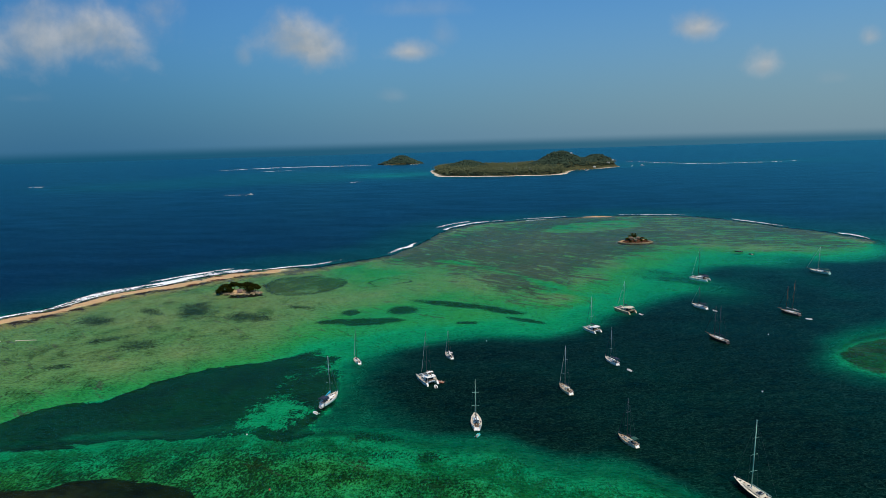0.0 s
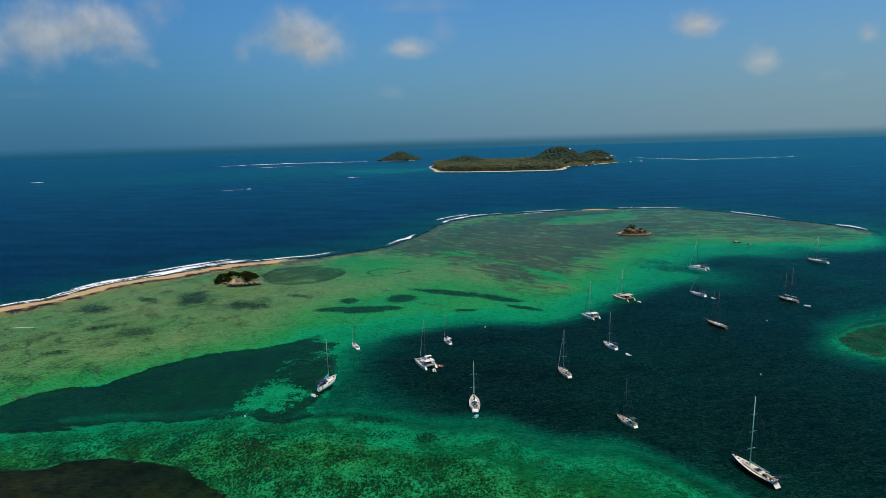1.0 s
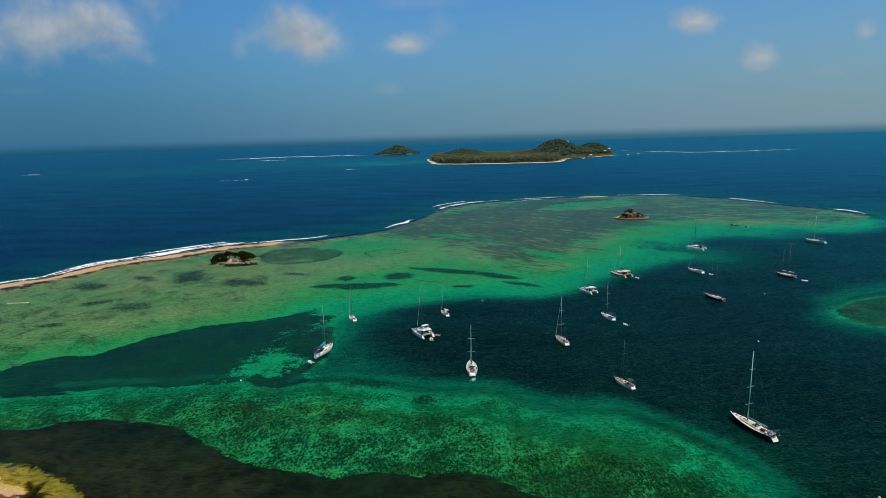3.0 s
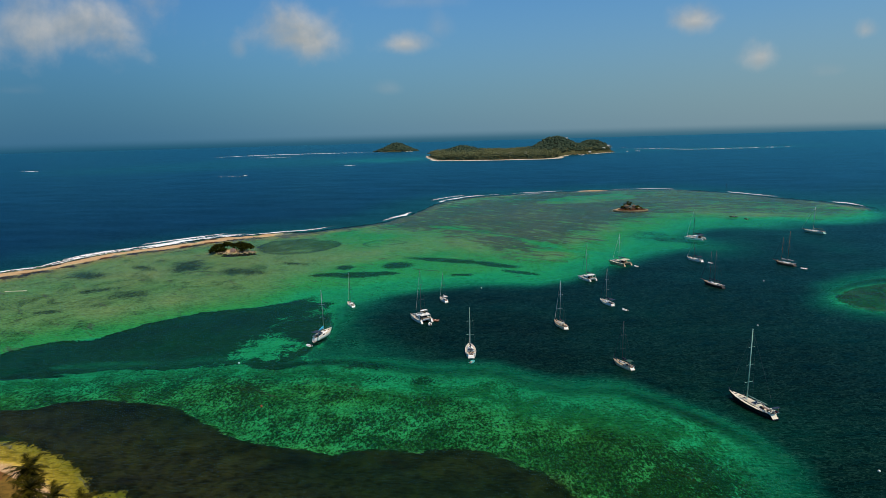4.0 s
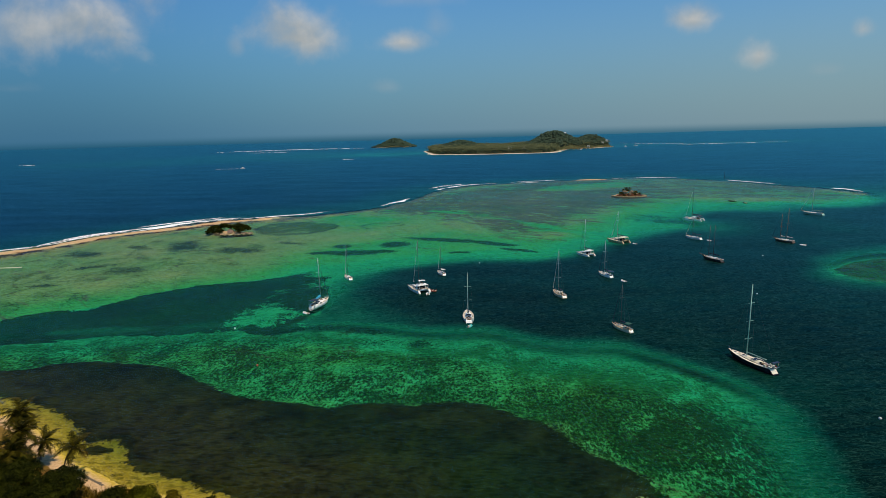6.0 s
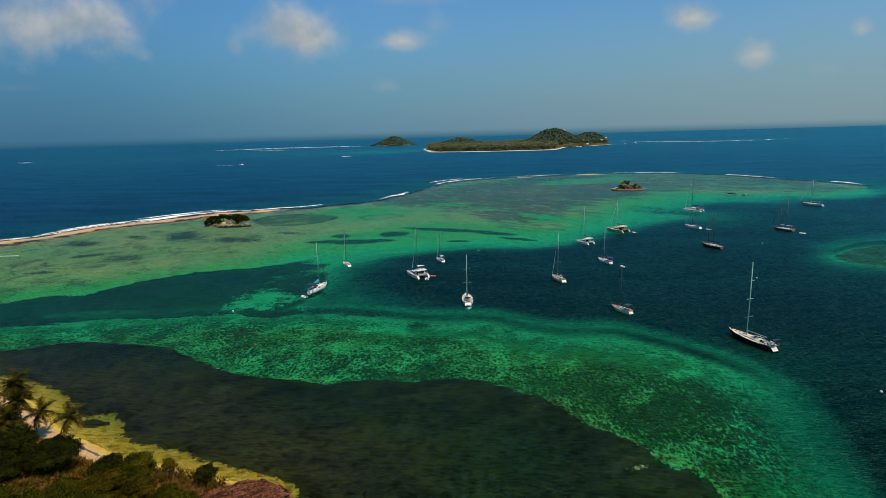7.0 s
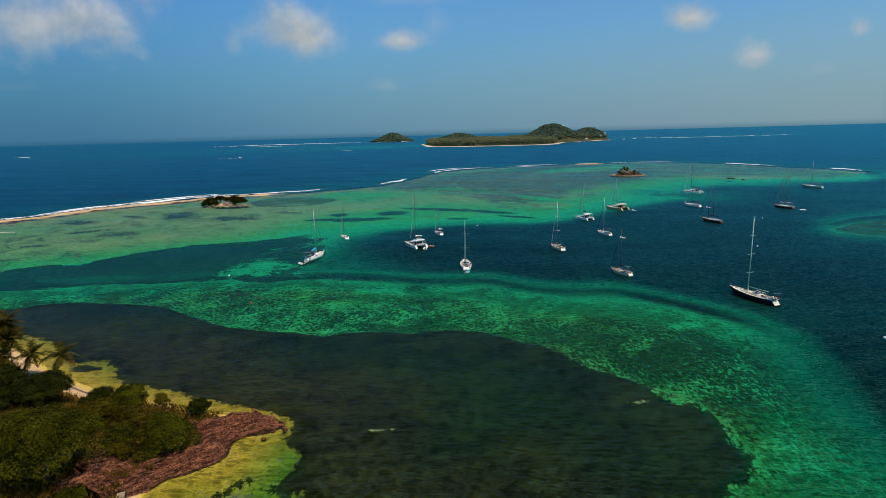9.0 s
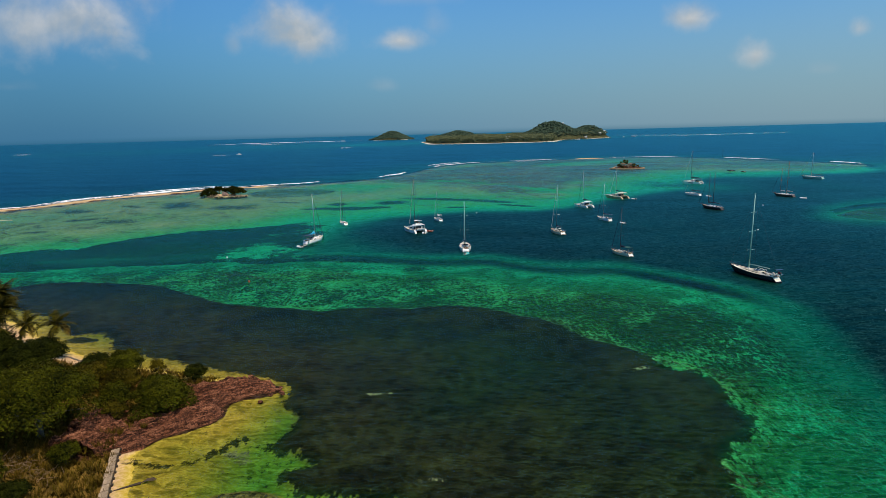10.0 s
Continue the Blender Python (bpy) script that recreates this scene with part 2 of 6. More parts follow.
def water_material():
    """Sea: clear over the shallows, a lit body of its own colour where it is deep, with wind ripples that mirror the
    sky and have light and dark painted in.
    """
    m, n = material("sea surface")
    geo = n.add("ShaderNodeNewGeometry").outputs["Position"]
    depth = n.math("MULTIPLY", n.add("ShaderNodeAttribute", attribute_name="depth").outputs["Fac"], 0.05, True)
    swell = n.noise(n.turned(geo, -8, (0.10, 0.30, 1)), 1.0, 4.0, 0.55, 0.4)
    chop = n.noise(n.turned(geo, 6, (0.42, 1.15, 1)), 1.0, 1.5, 0.45, 0.5)
    cross = n.noise(n.turned(geo, -14, (0.80, 1.9, 1)), 1.0, 1.5, 0.45, 0.4)
    gust = n.noise(n.turned(geo, 8, (0.010, 0.035, 1)), 1.0, 4.0, 0.55)
    high = n.math("ADD", n.math("MULTIPLY", swell, 0.8), n.math("MULTIPLY", chop, 0.8))

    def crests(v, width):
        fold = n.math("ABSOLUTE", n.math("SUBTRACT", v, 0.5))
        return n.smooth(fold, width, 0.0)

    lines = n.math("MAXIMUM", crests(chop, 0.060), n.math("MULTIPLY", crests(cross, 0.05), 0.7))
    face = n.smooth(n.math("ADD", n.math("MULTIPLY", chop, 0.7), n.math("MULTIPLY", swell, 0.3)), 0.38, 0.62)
    ripple_tone = n.math("ADD", n.math("MULTIPLY", lines, 0.55), n.math("MULTIPLY", face, 0.45))
    bump = n.add("ShaderNodeBump", {"Strength": 0.6, "Distance": 0.6, "Height": high})
    bay_body = n.ramp(depth, [(0.115, (0.0006, 0.26, 0.120)), (0.145, (0.0004, 0.165, 0.080)), (0.162, (0.0003, 0.080, 0.042)), (0.176, (0.0003, 0.036, 0.023)), (0.192, (0.0003, 0.0120, 0.0085)), (0.215, (0.0003, 0.0065, 0.0055)), (0.24, (0.0003, 0.0055, 0.0055))])
    sea_body = n.ramp(depth, [(0.06, (0.0040, 0.18, 0.125)), (0.20, (0.0015, 0.085, 0.072)), (0.30, (0.0010, 0.036, 0.040)), (0.45, (0.0006, 0.027, 0.040)), (0.65, (0.0004, 0.012, 0.040)), (1.0, (0.0004, 0.008, 0.042))])
    open_sea = n.add("ShaderNodeAttribute", attribute_name="open_sea").outputs["Fac"]
    body = n.mix(open_sea, bay_body, sea_body)
    # light and dark ripple faces multiplied into the body colour
    body = n.mix(1.0, body, n.mix(ripple_tone, (0.62, 0.65, 0.68, 1), (1.45, 1.40, 1.34, 1)), "MULTIPLY")
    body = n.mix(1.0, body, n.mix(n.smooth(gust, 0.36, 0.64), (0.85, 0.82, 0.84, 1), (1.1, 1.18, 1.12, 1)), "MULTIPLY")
    # the same ripple shading put into the clear water's colour
    clear = n.add("ShaderNodeBsdfTransparent", {"Color": n.mix(ripple_tone, (0.42, 0.45, 0.46, 1), (1, 1, 1, 1))})
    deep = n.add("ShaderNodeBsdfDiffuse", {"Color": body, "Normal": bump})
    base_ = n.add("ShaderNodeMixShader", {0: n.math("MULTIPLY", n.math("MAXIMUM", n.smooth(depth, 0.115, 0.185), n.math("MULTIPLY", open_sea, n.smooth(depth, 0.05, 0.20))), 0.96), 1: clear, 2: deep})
    angle = n.math("MULTIPLY", n.math("POWER", n.add("ShaderNodeFresnel", {"IOR": 1.33}), 1.35), 0.72)
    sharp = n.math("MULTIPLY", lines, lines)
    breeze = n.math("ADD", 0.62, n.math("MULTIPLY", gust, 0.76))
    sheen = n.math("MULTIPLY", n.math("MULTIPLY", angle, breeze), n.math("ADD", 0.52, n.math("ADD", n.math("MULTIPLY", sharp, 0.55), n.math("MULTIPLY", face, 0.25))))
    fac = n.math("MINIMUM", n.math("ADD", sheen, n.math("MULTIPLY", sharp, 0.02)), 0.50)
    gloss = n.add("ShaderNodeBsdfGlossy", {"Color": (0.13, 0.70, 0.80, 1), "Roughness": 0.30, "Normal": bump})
    # sun caught on the crests, painted as pale green diffuse lines
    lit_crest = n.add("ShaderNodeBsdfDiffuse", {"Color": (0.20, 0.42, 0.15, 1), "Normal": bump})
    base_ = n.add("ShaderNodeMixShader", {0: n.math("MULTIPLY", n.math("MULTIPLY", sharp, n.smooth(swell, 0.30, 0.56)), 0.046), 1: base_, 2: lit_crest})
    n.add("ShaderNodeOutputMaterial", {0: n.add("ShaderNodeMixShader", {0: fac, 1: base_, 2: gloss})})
    return m


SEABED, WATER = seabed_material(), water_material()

# ------------------------------------------------------------------ ground and sea


def curve_through(pts, n=6):
    """Catmull-Rom curve through a few plan points."""
    p = np.array([pts[0], *pts, pts[-1]], float)
    out = []
    for i in range(1, len(p) - 2):
        for k in range(n):
            t = k / n
            a, b, c, d = p[i - 1:i + 3]
            out.append(0.5 * (2 * b + (c - a) * t + (2 * a - 5 * b + 4 * c - d) * t * t + (3 * b - a - 3 * c + d) * t ** 3))
    out.append(p[-2])
    return np.array(out)


def away(x, y, line):
    """Distance of plan points from a polyline."""
    best = np.full(x.shape, 1e12)
    for (ax, ay), (bx, by) in zip(line[:-1], line[1:]):
        ux, uy = bx - ax, by - ay
        t = np.clip(((x - ax) * ux + (y - ay) * uy) / (ux * ux + uy * uy + 1e-9), 0, 1)
        best = np.minimum(best, (x - ax - t * ux) ** 2 + (y - ay - t * uy) ** 2)
    return np.sqrt(best)


def inside(x, y, ring):
    hit = np.zeros(x.shape, bool)
    for (ax, ay), (bx, by) in zip(ring, np.roll(ring, -1, 0)):
        if ay != by:
            hit ^= ((ay > y) != (by > y)) & (x < (bx - ax) * (y - ay) / (by - ay) + ax)
    return hit


def signed(x, y, ring):
    """Distance from a closed outline, plus inside."""
    d = away(x, y, np.vstack([ring, ring[:1]]))
    return np.where(inside(x, y, ring), d, -d)


def step(v, lo, hi):
    t = np.clip((v - lo) / (hi - lo), 0, 1)
    return t * t * (3 - 2 * t)


CREST = curve_through([(-900, -150), (-420, 230), (-295, 354), (-274, 377), (-258, 415), (-228, 442), (-196, 473), (-168, 487), (-128, 503), (-102, 525), (-70, 556),
                       (-44, 615), (-19, 697), (23, 752), (97, 776), (174, 790), (268, 783), (326, 733), (357, 662), (385, 618), (389, 572)])
INNER = curve_through([(389, 572), (364, 531), (317, 505), (289, 524), (249, 513), (202, 503), (170, 479), (141, 423), (108, 387), (76, 358), (55, 334), (15, 328),
                       (-33, 319), (-57, 310), (-80, 301), (-93, 282), (-116, 268), (-138, 255), (-150, 243), (-176, 233), (-188, 222), (-178, 214), (-200, 211), (-400, 190), (-900, -150)])
PLATFORM = np.vstack([CREST, INNER[1:-1]])
FLAT_TOP = curve_through([(-420, 165), (-171, 194), (-151, 196), (-134, 202), (-112, 202), (-92, 205), (-69, 202), (-44, 202), (-26, 193), (-10, 189), (8, 185), (25, 172),
                          (48, 166), (65, 151), (75, 128), (73, 108), (63, 84), (57, 70), (52, 57), (43, 20)])
BAY_EDGE = curve_through([(30, 20), (31, 50), (32, 60), (33, 64), (36, 71), (42, 76), (44, 82), (44, 87), (43, 97), (38, 100), (34, 108), (29, 112), (23, 119), (19, 126), (11, 130),
                          (6, 134), (-2, 138), (-13, 137), (-25, 139), (-36, 136), (-45, 139), (-61, 143), (-76, 151), (-91, 161), (-113, 168), (-129, 167), (-136, 163), (-200, 160), (-420, 150)])
FLAT = np.vstack([FLAT_TOP, BAY_EDGE[1:]])
SAND_EDGE = curve_through([(-420, 152), (-160, 151), (-128, 147), (-116, 143), (-104, 135.5), (-95, 129), (-90.5, 122.6), (-85, 122.8), (-79.5, 121), (-75.5, 114.5), (-71, 110.5), (-65, 108.2), (-55, 104), (-45, 99.2),
                           (-35, 95.4), (-30, 91.5), (-30, 85), (-27, 81), (-28, 75), (-27, 71), (-22, 68), (-25, 66), (-24, 63), (-19, 61), (-14, 59.5), (-8, 58), (-10, 40), (-10, 10)])
BAY = np.vstack([BAY_EDGE[4:], SAND_EDGE[1:], [(-5, 0), (32, 0)]])
SHORE = curve_through([(-420, 140), (-160, 143), (-123, 138), (-110, 132.5), (-104, 128.5), (-97.5, 123), (-88.5, 115.3), (-83.5, 112.3), (-76.5, 108.4), (-70.4, 104.6), (-60, 101), (-49, 97), (-43, 95), (-36, 93), (-33, 90.5), (-34, 89), (-37, 87.5),
                       (-40, 84), (-38.5, 80), (-42, 77), (-46, 74), (-46.8, 71), (-44.5, 66), (-41.2, 58), (-39, 50), (-38, 20), (-60, -60)])
LAND = np.vstack([SHORE, [(-420, -60)]])
ROCK_LINE = curve_through([(-54, 72), (-50, 74.5), (-44, 79), (-42, 86), (-37, 90.5), (-34, 91)])
BAR_LINE = CREST[6:46]
POOL = curve_through([(-154, 445), (-148, 466), (-121, 471), (-97, 459), (-93, 440), (-104, 419), (-123, 411), (-142, 419), (-154, 445)])
RING = curve_through([(-74, 447), (-64, 460), (-46, 456), (-42, 447), (-52, 440), (-65, 434), (-74, 447)])
CHANNEL = np.vstack([curve_through([(-420, 205), (-230, 212), (-196, 214), (-186, 228), (-175, 235), (-160, 239), (-156, 245), (-150, 252), (-145, 260), (-137, 265), (-127, 274), (-115, 278), (-102, 282), (-90, 293), (-80, 301), (-67, 312)]),
                     curve_through([(-56, 250), (-54, 225), (-62, 205), (-73, 203), (-82, 205), (-90, 207), (-104, 206), (-120, 204), (-142, 204), (-152, 203), (-169, 197), (-420, 188)])])
REEF_LOW = np.vstack([curve_through([(-110, 539), (-82, 492), (-33, 473), (-9, 420), (11, 391), (40, 372), (64, 367), (89, 400), (117, 449), (161, 509), (222, 541), (244, 533), (287, 520), (320, 511), (380, 540)]), [(420, 640), (330, 800), (100, 830), (-90, 640)]])
SAND_NORTH = np.vstack([curve_through([(85, 679), (126, 727), (172, 749), (202, 754), (214, 703), (190, 690), (168, 675), (134, 664), (105, 665)])])
TURQUOISE = curve_through([(-24, 528), (5, 507), (28, 482), (44, 456), (59, 436), (71, 409), (90, 395)])
# lone meadows on the lagoon floor: centre, half sizes, turn
MEADOWS = [(-207, 318.5, 13, 6, 34), (-182, 309, 12, 10, 0), (-236, 357, 19, 10, -40), (-180, 377, 24, 13, -62), (-209, 376, 17, 5, -33), (-138, 360, 18, 10, -31), (-206, 278, 8, 4, 0), (-110, 379.5, 11, 4.5, -18)]
BEDS = [(-62, 347, 21, 7.5, 2), (-80, 348, 11, 5, 15), (-73, 366, 6, 6.5, 0), (-47, 350, 10, 5, -10), (-40.5, 370, 10, 9.5, 0), (-3, 379, 36, 6, -24), (24, 364, 14, 5, -25), (1, 342, 7, 2.5, 0), (36, 345, 14, 3, -30)]
# single dark heads near the meadow's edge
HEADS = [(-25, 146, 5, 3, 0), (-38, 142, 4, 3, 0), (-50, 145, 5, 3, 0), (0, 146, 4, 2.5, 0), (-66, 163, 9, 5, 0), (-60, 160, 6, 4, 0), (-11, 150, 5, 3, 0), (16, 146, 7, 4, -30), (22, 140, 6, 3, -30),
         (60, 128, 9, 7, -30), (52, 140, 9, 5, -40), (-86, 176, 8, 4, 0), (-40, 176, 9, 4, 0), (-10, 172, 9, 4, 0), (-66, 172, 14, 6, 0), (-22, 160, 12, 6, 0), (4, 158, 12, 6, -20)]
# weed on the sand slopes of the anchorage
DROPS = [(-50, 214, 10, 6, 20), (-36, 206, 12, 5, -10), (-28, 192, 9, 4, 0), (-14, 190, 7, 3, 0), (-47, 232, 8, 6, 0), (-70, 262, 14, 8, 30), (-85, 240, 16, 7, 20), (155, 452, 26, 22, -50), (186, 452, 14, 10, 0)]
SAND_HOLES = [(-6, 62.5, 3.5, 1.3, 0), (33, 98.5, 2.8, 0.9, 10), (-15, 89, 3, 0.7, 5)]


def blobs(x, y, spec, soft=0.35):
    best = np.zeros(x.shape)
    for cx, cy, a, b, turn in spec:
        c, s = math.cos(radians(turn)), math.sin(radians(turn))
        p, q = (x - cx) * c + (y - cy) * s, (y - cy) * c - (x - cx) * s
        best = np.maximum(best, 1 - step(np.sqrt((p / a) ** 2 + (q / b) ** 2), 1 - soft, 1 + soft))
    return best


def wobble(x, y, size, seed=0.0):
    """Cheap smooth unevenness in plan, about -1 to 1."""
    k = 2 * math.pi / size
    return (np.sin(k * (x * 0.83 + y * 0.41) + seed) + np.sin(k * (y * 0.93 - x * 0.37) * 1.7 + 2.1 * seed + 1.3) + np.sin(k * (x * 0.55 - y * 0.79) * 2.9 + 0.7 * seed + 4.0) * 0.6) / 2.6


def lattice_noise(x, y, seed):
    """Smooth value noise in numpy, 0 to 1."""
    ix, iy = np.floor(x).astype(int), np.floor(y).astype(int)
    fx, fy = x - ix, y - iy
    fx, fy = fx * fx * (3 - 2 * fx), fy * fy * (3 - 2 * fy)

    def rnd(i, j):
        h = np.sin(i * 127.1 + j * 311.7 + seed * 74.7) * 43758.5453
        return h - np.floor(h)

    return (rnd(ix, iy) * (1 - fx) + rnd(ix + 1, iy) * fx) * (1 - fy) + (rnd(ix, iy + 1) * (1 - fx) + rnd(ix + 1, iy + 1) * fx) * fy


def fbm(x, y, size, seed, octaves=4):
    """Cloudy unevenness in plan, about -1 to 1."""
    t, a, k = np.zeros(np.shape(x)), 1.0, 1.0 / size
    for q in range(octaves):
        t = t + a * (2 * lattice_noise(x * k + 3.1 * q, y * k + 7.7 * q, seed + 13 * q) - 1)
        a, k = a * 0.55, k * 2.07
    return t / 1.25


def ground(x, y):
    """Height of the ground and what covers it, in plan."""
    x, y = np.asarray(x, float), np.asarray(y, float)
    wx, wy = x + 3.0 * fbm(x, y, 24, 1) + 1.0 * wobble(x, y, 23, 1), y + 3.0 * fbm(x, y, 22, 5) + 1.0 * wobble(x, y, 19, 5)
    plat = signed(wx, wy, PLATFORM)
    d_crest, d_inner = away(wx, wy, CREST), away(wx, wy, INNER)
    flat = signed(x + 0.8 * wobble(x, y, 9, 2), y + 0.8 * wobble(x, y, 8, 3), FLAT)
    bay = signed(x + 0.9 * fbm(x, y, 6, 2), y + 0.9 * fbm(x, y, 5, 3), BAY)
    land = signed(x + 0.35 * wobble(x, y, 4, 7), y + 0.35 * wobble(x, y, 3.4, 9), LAND)
    off_shore = away(x, y, SAND_EDGE)
    chan = signed(x + 2.2 * fbm(x, y, 14, 6), y + 2.2 * fbm(x, y, 12, 8), CHANNEL)
    west = step(-x, 60, 130)
    ocean = step(d_inner - d_crest, -30, 80) * step(-plat, -2, 4)
    # open sea outside the crest, with the pale banks round the far island
    out = -6.9 - 10.0 * step(d_crest + 14 * fbm(x, y, 60, 9), 0, 150)
    bank = 1.15 * np.exp(-(((x + 420) / 700) ** 2 + ((y - 2000) / 430) ** 2)) + 0.8 * np.exp(-(((x - 1000) / 600) ** 2 + ((y - 2100) / 240) ** 2)) + 0.55 * np.exp(-(((x + 900) / 600) ** 2 + ((y - 1650) / 260) ** 2))
    bank = bank + 0.35 * fbm(x, y, 420, 3, 5) * np.exp(-(((y - 1900) / 600) ** 2))
    out = out + 9.2 * step(bank, 0.10, 1.0) + 4.6 * np.exp(-(((x - 240) / 300) ** 2 + ((y - 1640) / 36) ** 2)) + 5.6 * np.exp(-(((x + 220) / 190) ** 2 + ((y - 1850) / 150) ** 2)) + 2.0 * np.exp(-(((x - 900) / 260) ** 2 + ((y - 2040) / 40) ** 2))
    # the lagoon, its edge and the anchorage beyond it
    inner_e = -2.45 + 0.75 * step(plat, 0, 26) + 0.55 * step(plat, 26, 110)
    inner_w = -1.55 + 0.65 * step(plat, 0, 45)
    slope_e = -2.45 - 3.2 * step(-plat, 0, 40)
    slope_w = -2.7 - 0.5 * step(-plat, 0, 30)
    mid_bay = np.exp(-(((x + 72) / 34) ** 2 + ((y - 262) / 46) ** 2)) + 0.8 * np.exp(-(((x - 168) / 26) ** 2 + ((y - 405) / 30) ** 2)) + 0.8 * np.exp(-(((x - 260) / 60) ** 2 + ((y - 482) / 22) ** 2)) + 0.55 * np.exp(-(((x + 40) / 40) ** 2 + ((y - 205) / 26) ** 2))
    slope_e = np.minimum(-2.45, slope_e + 2.2 * np.minimum(1, mid_bay) * step(-plat, 3, 20)) + 0.55 * fbm(x, y, 75, 31) * step(-plat, 10, 50)
    z = np.where(plat > 0, inner_e * (1 - west) + inner_w * west, slope_e * (1 - west) + slope_w * west) + 0.30 * fbm(x, y, 40, 8) * (1 - 0.5 * west)
    z = z * (1 - ocean) + out * ocean
    z = np.where((plat > -1) & (d_crest < 14), np.maximum(z, -0.9 + 0.3 * wobble(x, y, 31, 2)), z)
    reef = step(signed(wx, wy, REEF_LOW), -10, 22) * step(plat, -4, 6)
    z = z * (1 - reef) + reef * np.maximum(z, -1.25 + 0.30 * fbm(x, y, 30, 12))
    gap = np.exp(-(away(wx, wy, TURQUOISE) / 7.5) ** 2) * step(plat, 0, 10)
    north = step(signed(x + 6 * fbm(x, y, 30, 3), y + 5 * fbm(x, y, 16, 4), SAND_NORTH), -4, 6)
    z = z - 0.5 * gap - 0.2 * north
    z = np.where((z < -2.45) & (ocean < 0.5), -2.45 + (z + 2.45) * 0.5, z)
    # bank at the side of the anchorage
    side_d = np.hypot(((x - 210) * 0.82 + (y - 276) * 0.57) / 44, ((y - 276) * 0.82 - (x - 210) * 0.57) / 25) + 0.10 * fbm(x, y, 14, 4)
    side = 1 - step(side_d, 0.72, 1.0)
    z = z + (1 - step(side_d, 0.8, 1.7)) * 0.85 + side * 1.2
    # near reef flat
    flat_bay = away(x, y, BAY_EDGE)
    inner_flat = np.where(flat > 0, away(x, y, FLAT_TOP), flat)
    nf = np.where(flat > 0, -2.50 + 0.80 * step(inner_flat, 0, 24) + 0.20 * step(10 - flat_bay, 0, 10), -2.50 - 1.65 * step(-flat, 0, 12 + 14 * step(x, -60, 10) - 8 * step(x, 48, 70)))
    nf = nf + 0.25 * fbm(x, y, 26, 3) - 0.8 * step(x, 54, 76) * step(150 - y, 0, 30)
    z = np.where(plat < 0, np.where((ocean < 0.5) & (y < 330) & (side_d > 1.75), np.maximum(z, nf), z), z)
    in_chan = step(chan, -1.0, 5.0)
    z = z * (1 - in_chan) + (-2.36 + 0.15 * fbm(x, y, 30, 11)) * in_chan
    shelf = step(6 - bay, 0, 4) * step(-flat, -1.5, 1.5) * step(155 - y, 0, 8) * step(-5 - x, 0, 3) * (plat < 0)
    low = -0.03 - 0.062 * np.clip(-land, 0, 12) - 0.06 * np.clip(x + 36, 0, 8) + 0.05 * wobble(x, y, 7, 2) * step(-land, 0, 2)
    z = z * (1 - shelf) + low * shelf
    meadow = bay + (5.0 + 3.5 * step(-x, 60, 105) - 4.0 * step(x, 10, 38)) * step(flat, -12, -2)
    weed_bed = blobs(x, y, [(-27.8, 58.3, 5.4, 3.2, 0)], 0.25)
    z = z * (1 - weed_bed) - 0.10 * weed_bed
    br = (1 - weed_bed) * step(meadow, -1.0, 3.0)
    z = z * (1 - br) + (-0.40 - 0.55 * step(off_shore, 4, 46) - 0.25 * step(off_shore, 46, 95) + 0.22 * fbm(x, y, 34, 3)) * br
    # dry land
    d_rock = away(x, y, ROCK_LINE)
    rock = step(6.0 - d_rock, 0, 2.2) * step(land, -1.6, -0.3)
    hill = -0.02 + 0.065 * np.minimum(land, 8) + 1.6 * step(land, 5, 16) + 1.6 * step(-x, 50, 85) * step(land, 8, 30)
    crag = 0.45 * (1.9 - 0.16 * np.maximum(0, x + 47)) * step(land, -0.8, 2.4) * (0.75 + 0.35 * wobble(x, y, 3.1, 4) + 0.25 * wobble(x, y, 1.7, 8))
    z = np.where(land > 0, hill, z)
    z = z * (1 - rock) + np.maximum(z, crag) * rock
    soil = step(land - 3.2 * step(-x, 66, 76), 0.6, 2.4)
    soil = np.where((x - 0.40 * (70 - y) > -49.2) & (y < 71.5), 0.0, soil)
    # the sand bar along the outer reef, the spit and the two islets
    d_bar = away(wx, wy, BAR_LINE)
    bar = np.exp(-((d_bar + 3.2 * wobble(x, y, 41, 6) + 2.6 * wobble(x, y, 15, 2)) / 8.5) ** 2) * step(y, 200, 300) * step(-x, 120, 175)
    z = np.where(bar > 0.02, np.maximum(z, -1.0 + (1.55 + 0.2 * wobble(x, y, 14, 3)) * bar), z)
    for cx, cy, a, b, h in ((-167, 421, 17, 7, 1.4), (171, 590, 17, 10, 3.0), (176, 783, 26, 5, 0.9)):
        r = np.sqrt(((x - cx) / a) ** 2 + ((y - cy) / b) ** 2) + 0.13 * wobble(x, y, 9, cx)
        z = np.where(r < 1.3, np.maximum(z, -1.0 + (h + 1.0) * (1 - step(r, 0.25, 1.35))), z)
    rock = np.maximum(rock, blobs(x, y, [(-158, 411, 13, 4, 10), (171, 584, 16, 6, 0)], 0.4))
    rock = np.maximum(rock, (0.58 + 0.2 * wobble(x, y, 17, 5)) * np.exp(-((d_bar - 7) / 4.0) ** 2) * step(y, 300, 360) * step(-x, 120, 175) * (z > -0.9))
    # drying sand and stones along the lagoon side of the bar
    tan = np.exp(-((d_bar + 7 * fbm(x, y, 26, 17)) / 24) ** 2) * step(plat, -2, 6) * step(-x, 50, 110) * step(y, 200, 300)
    z = np.where(bar > 0.3, z, z + np.clip(-0.22 - z, 0, 9) * 0.8 * tan)
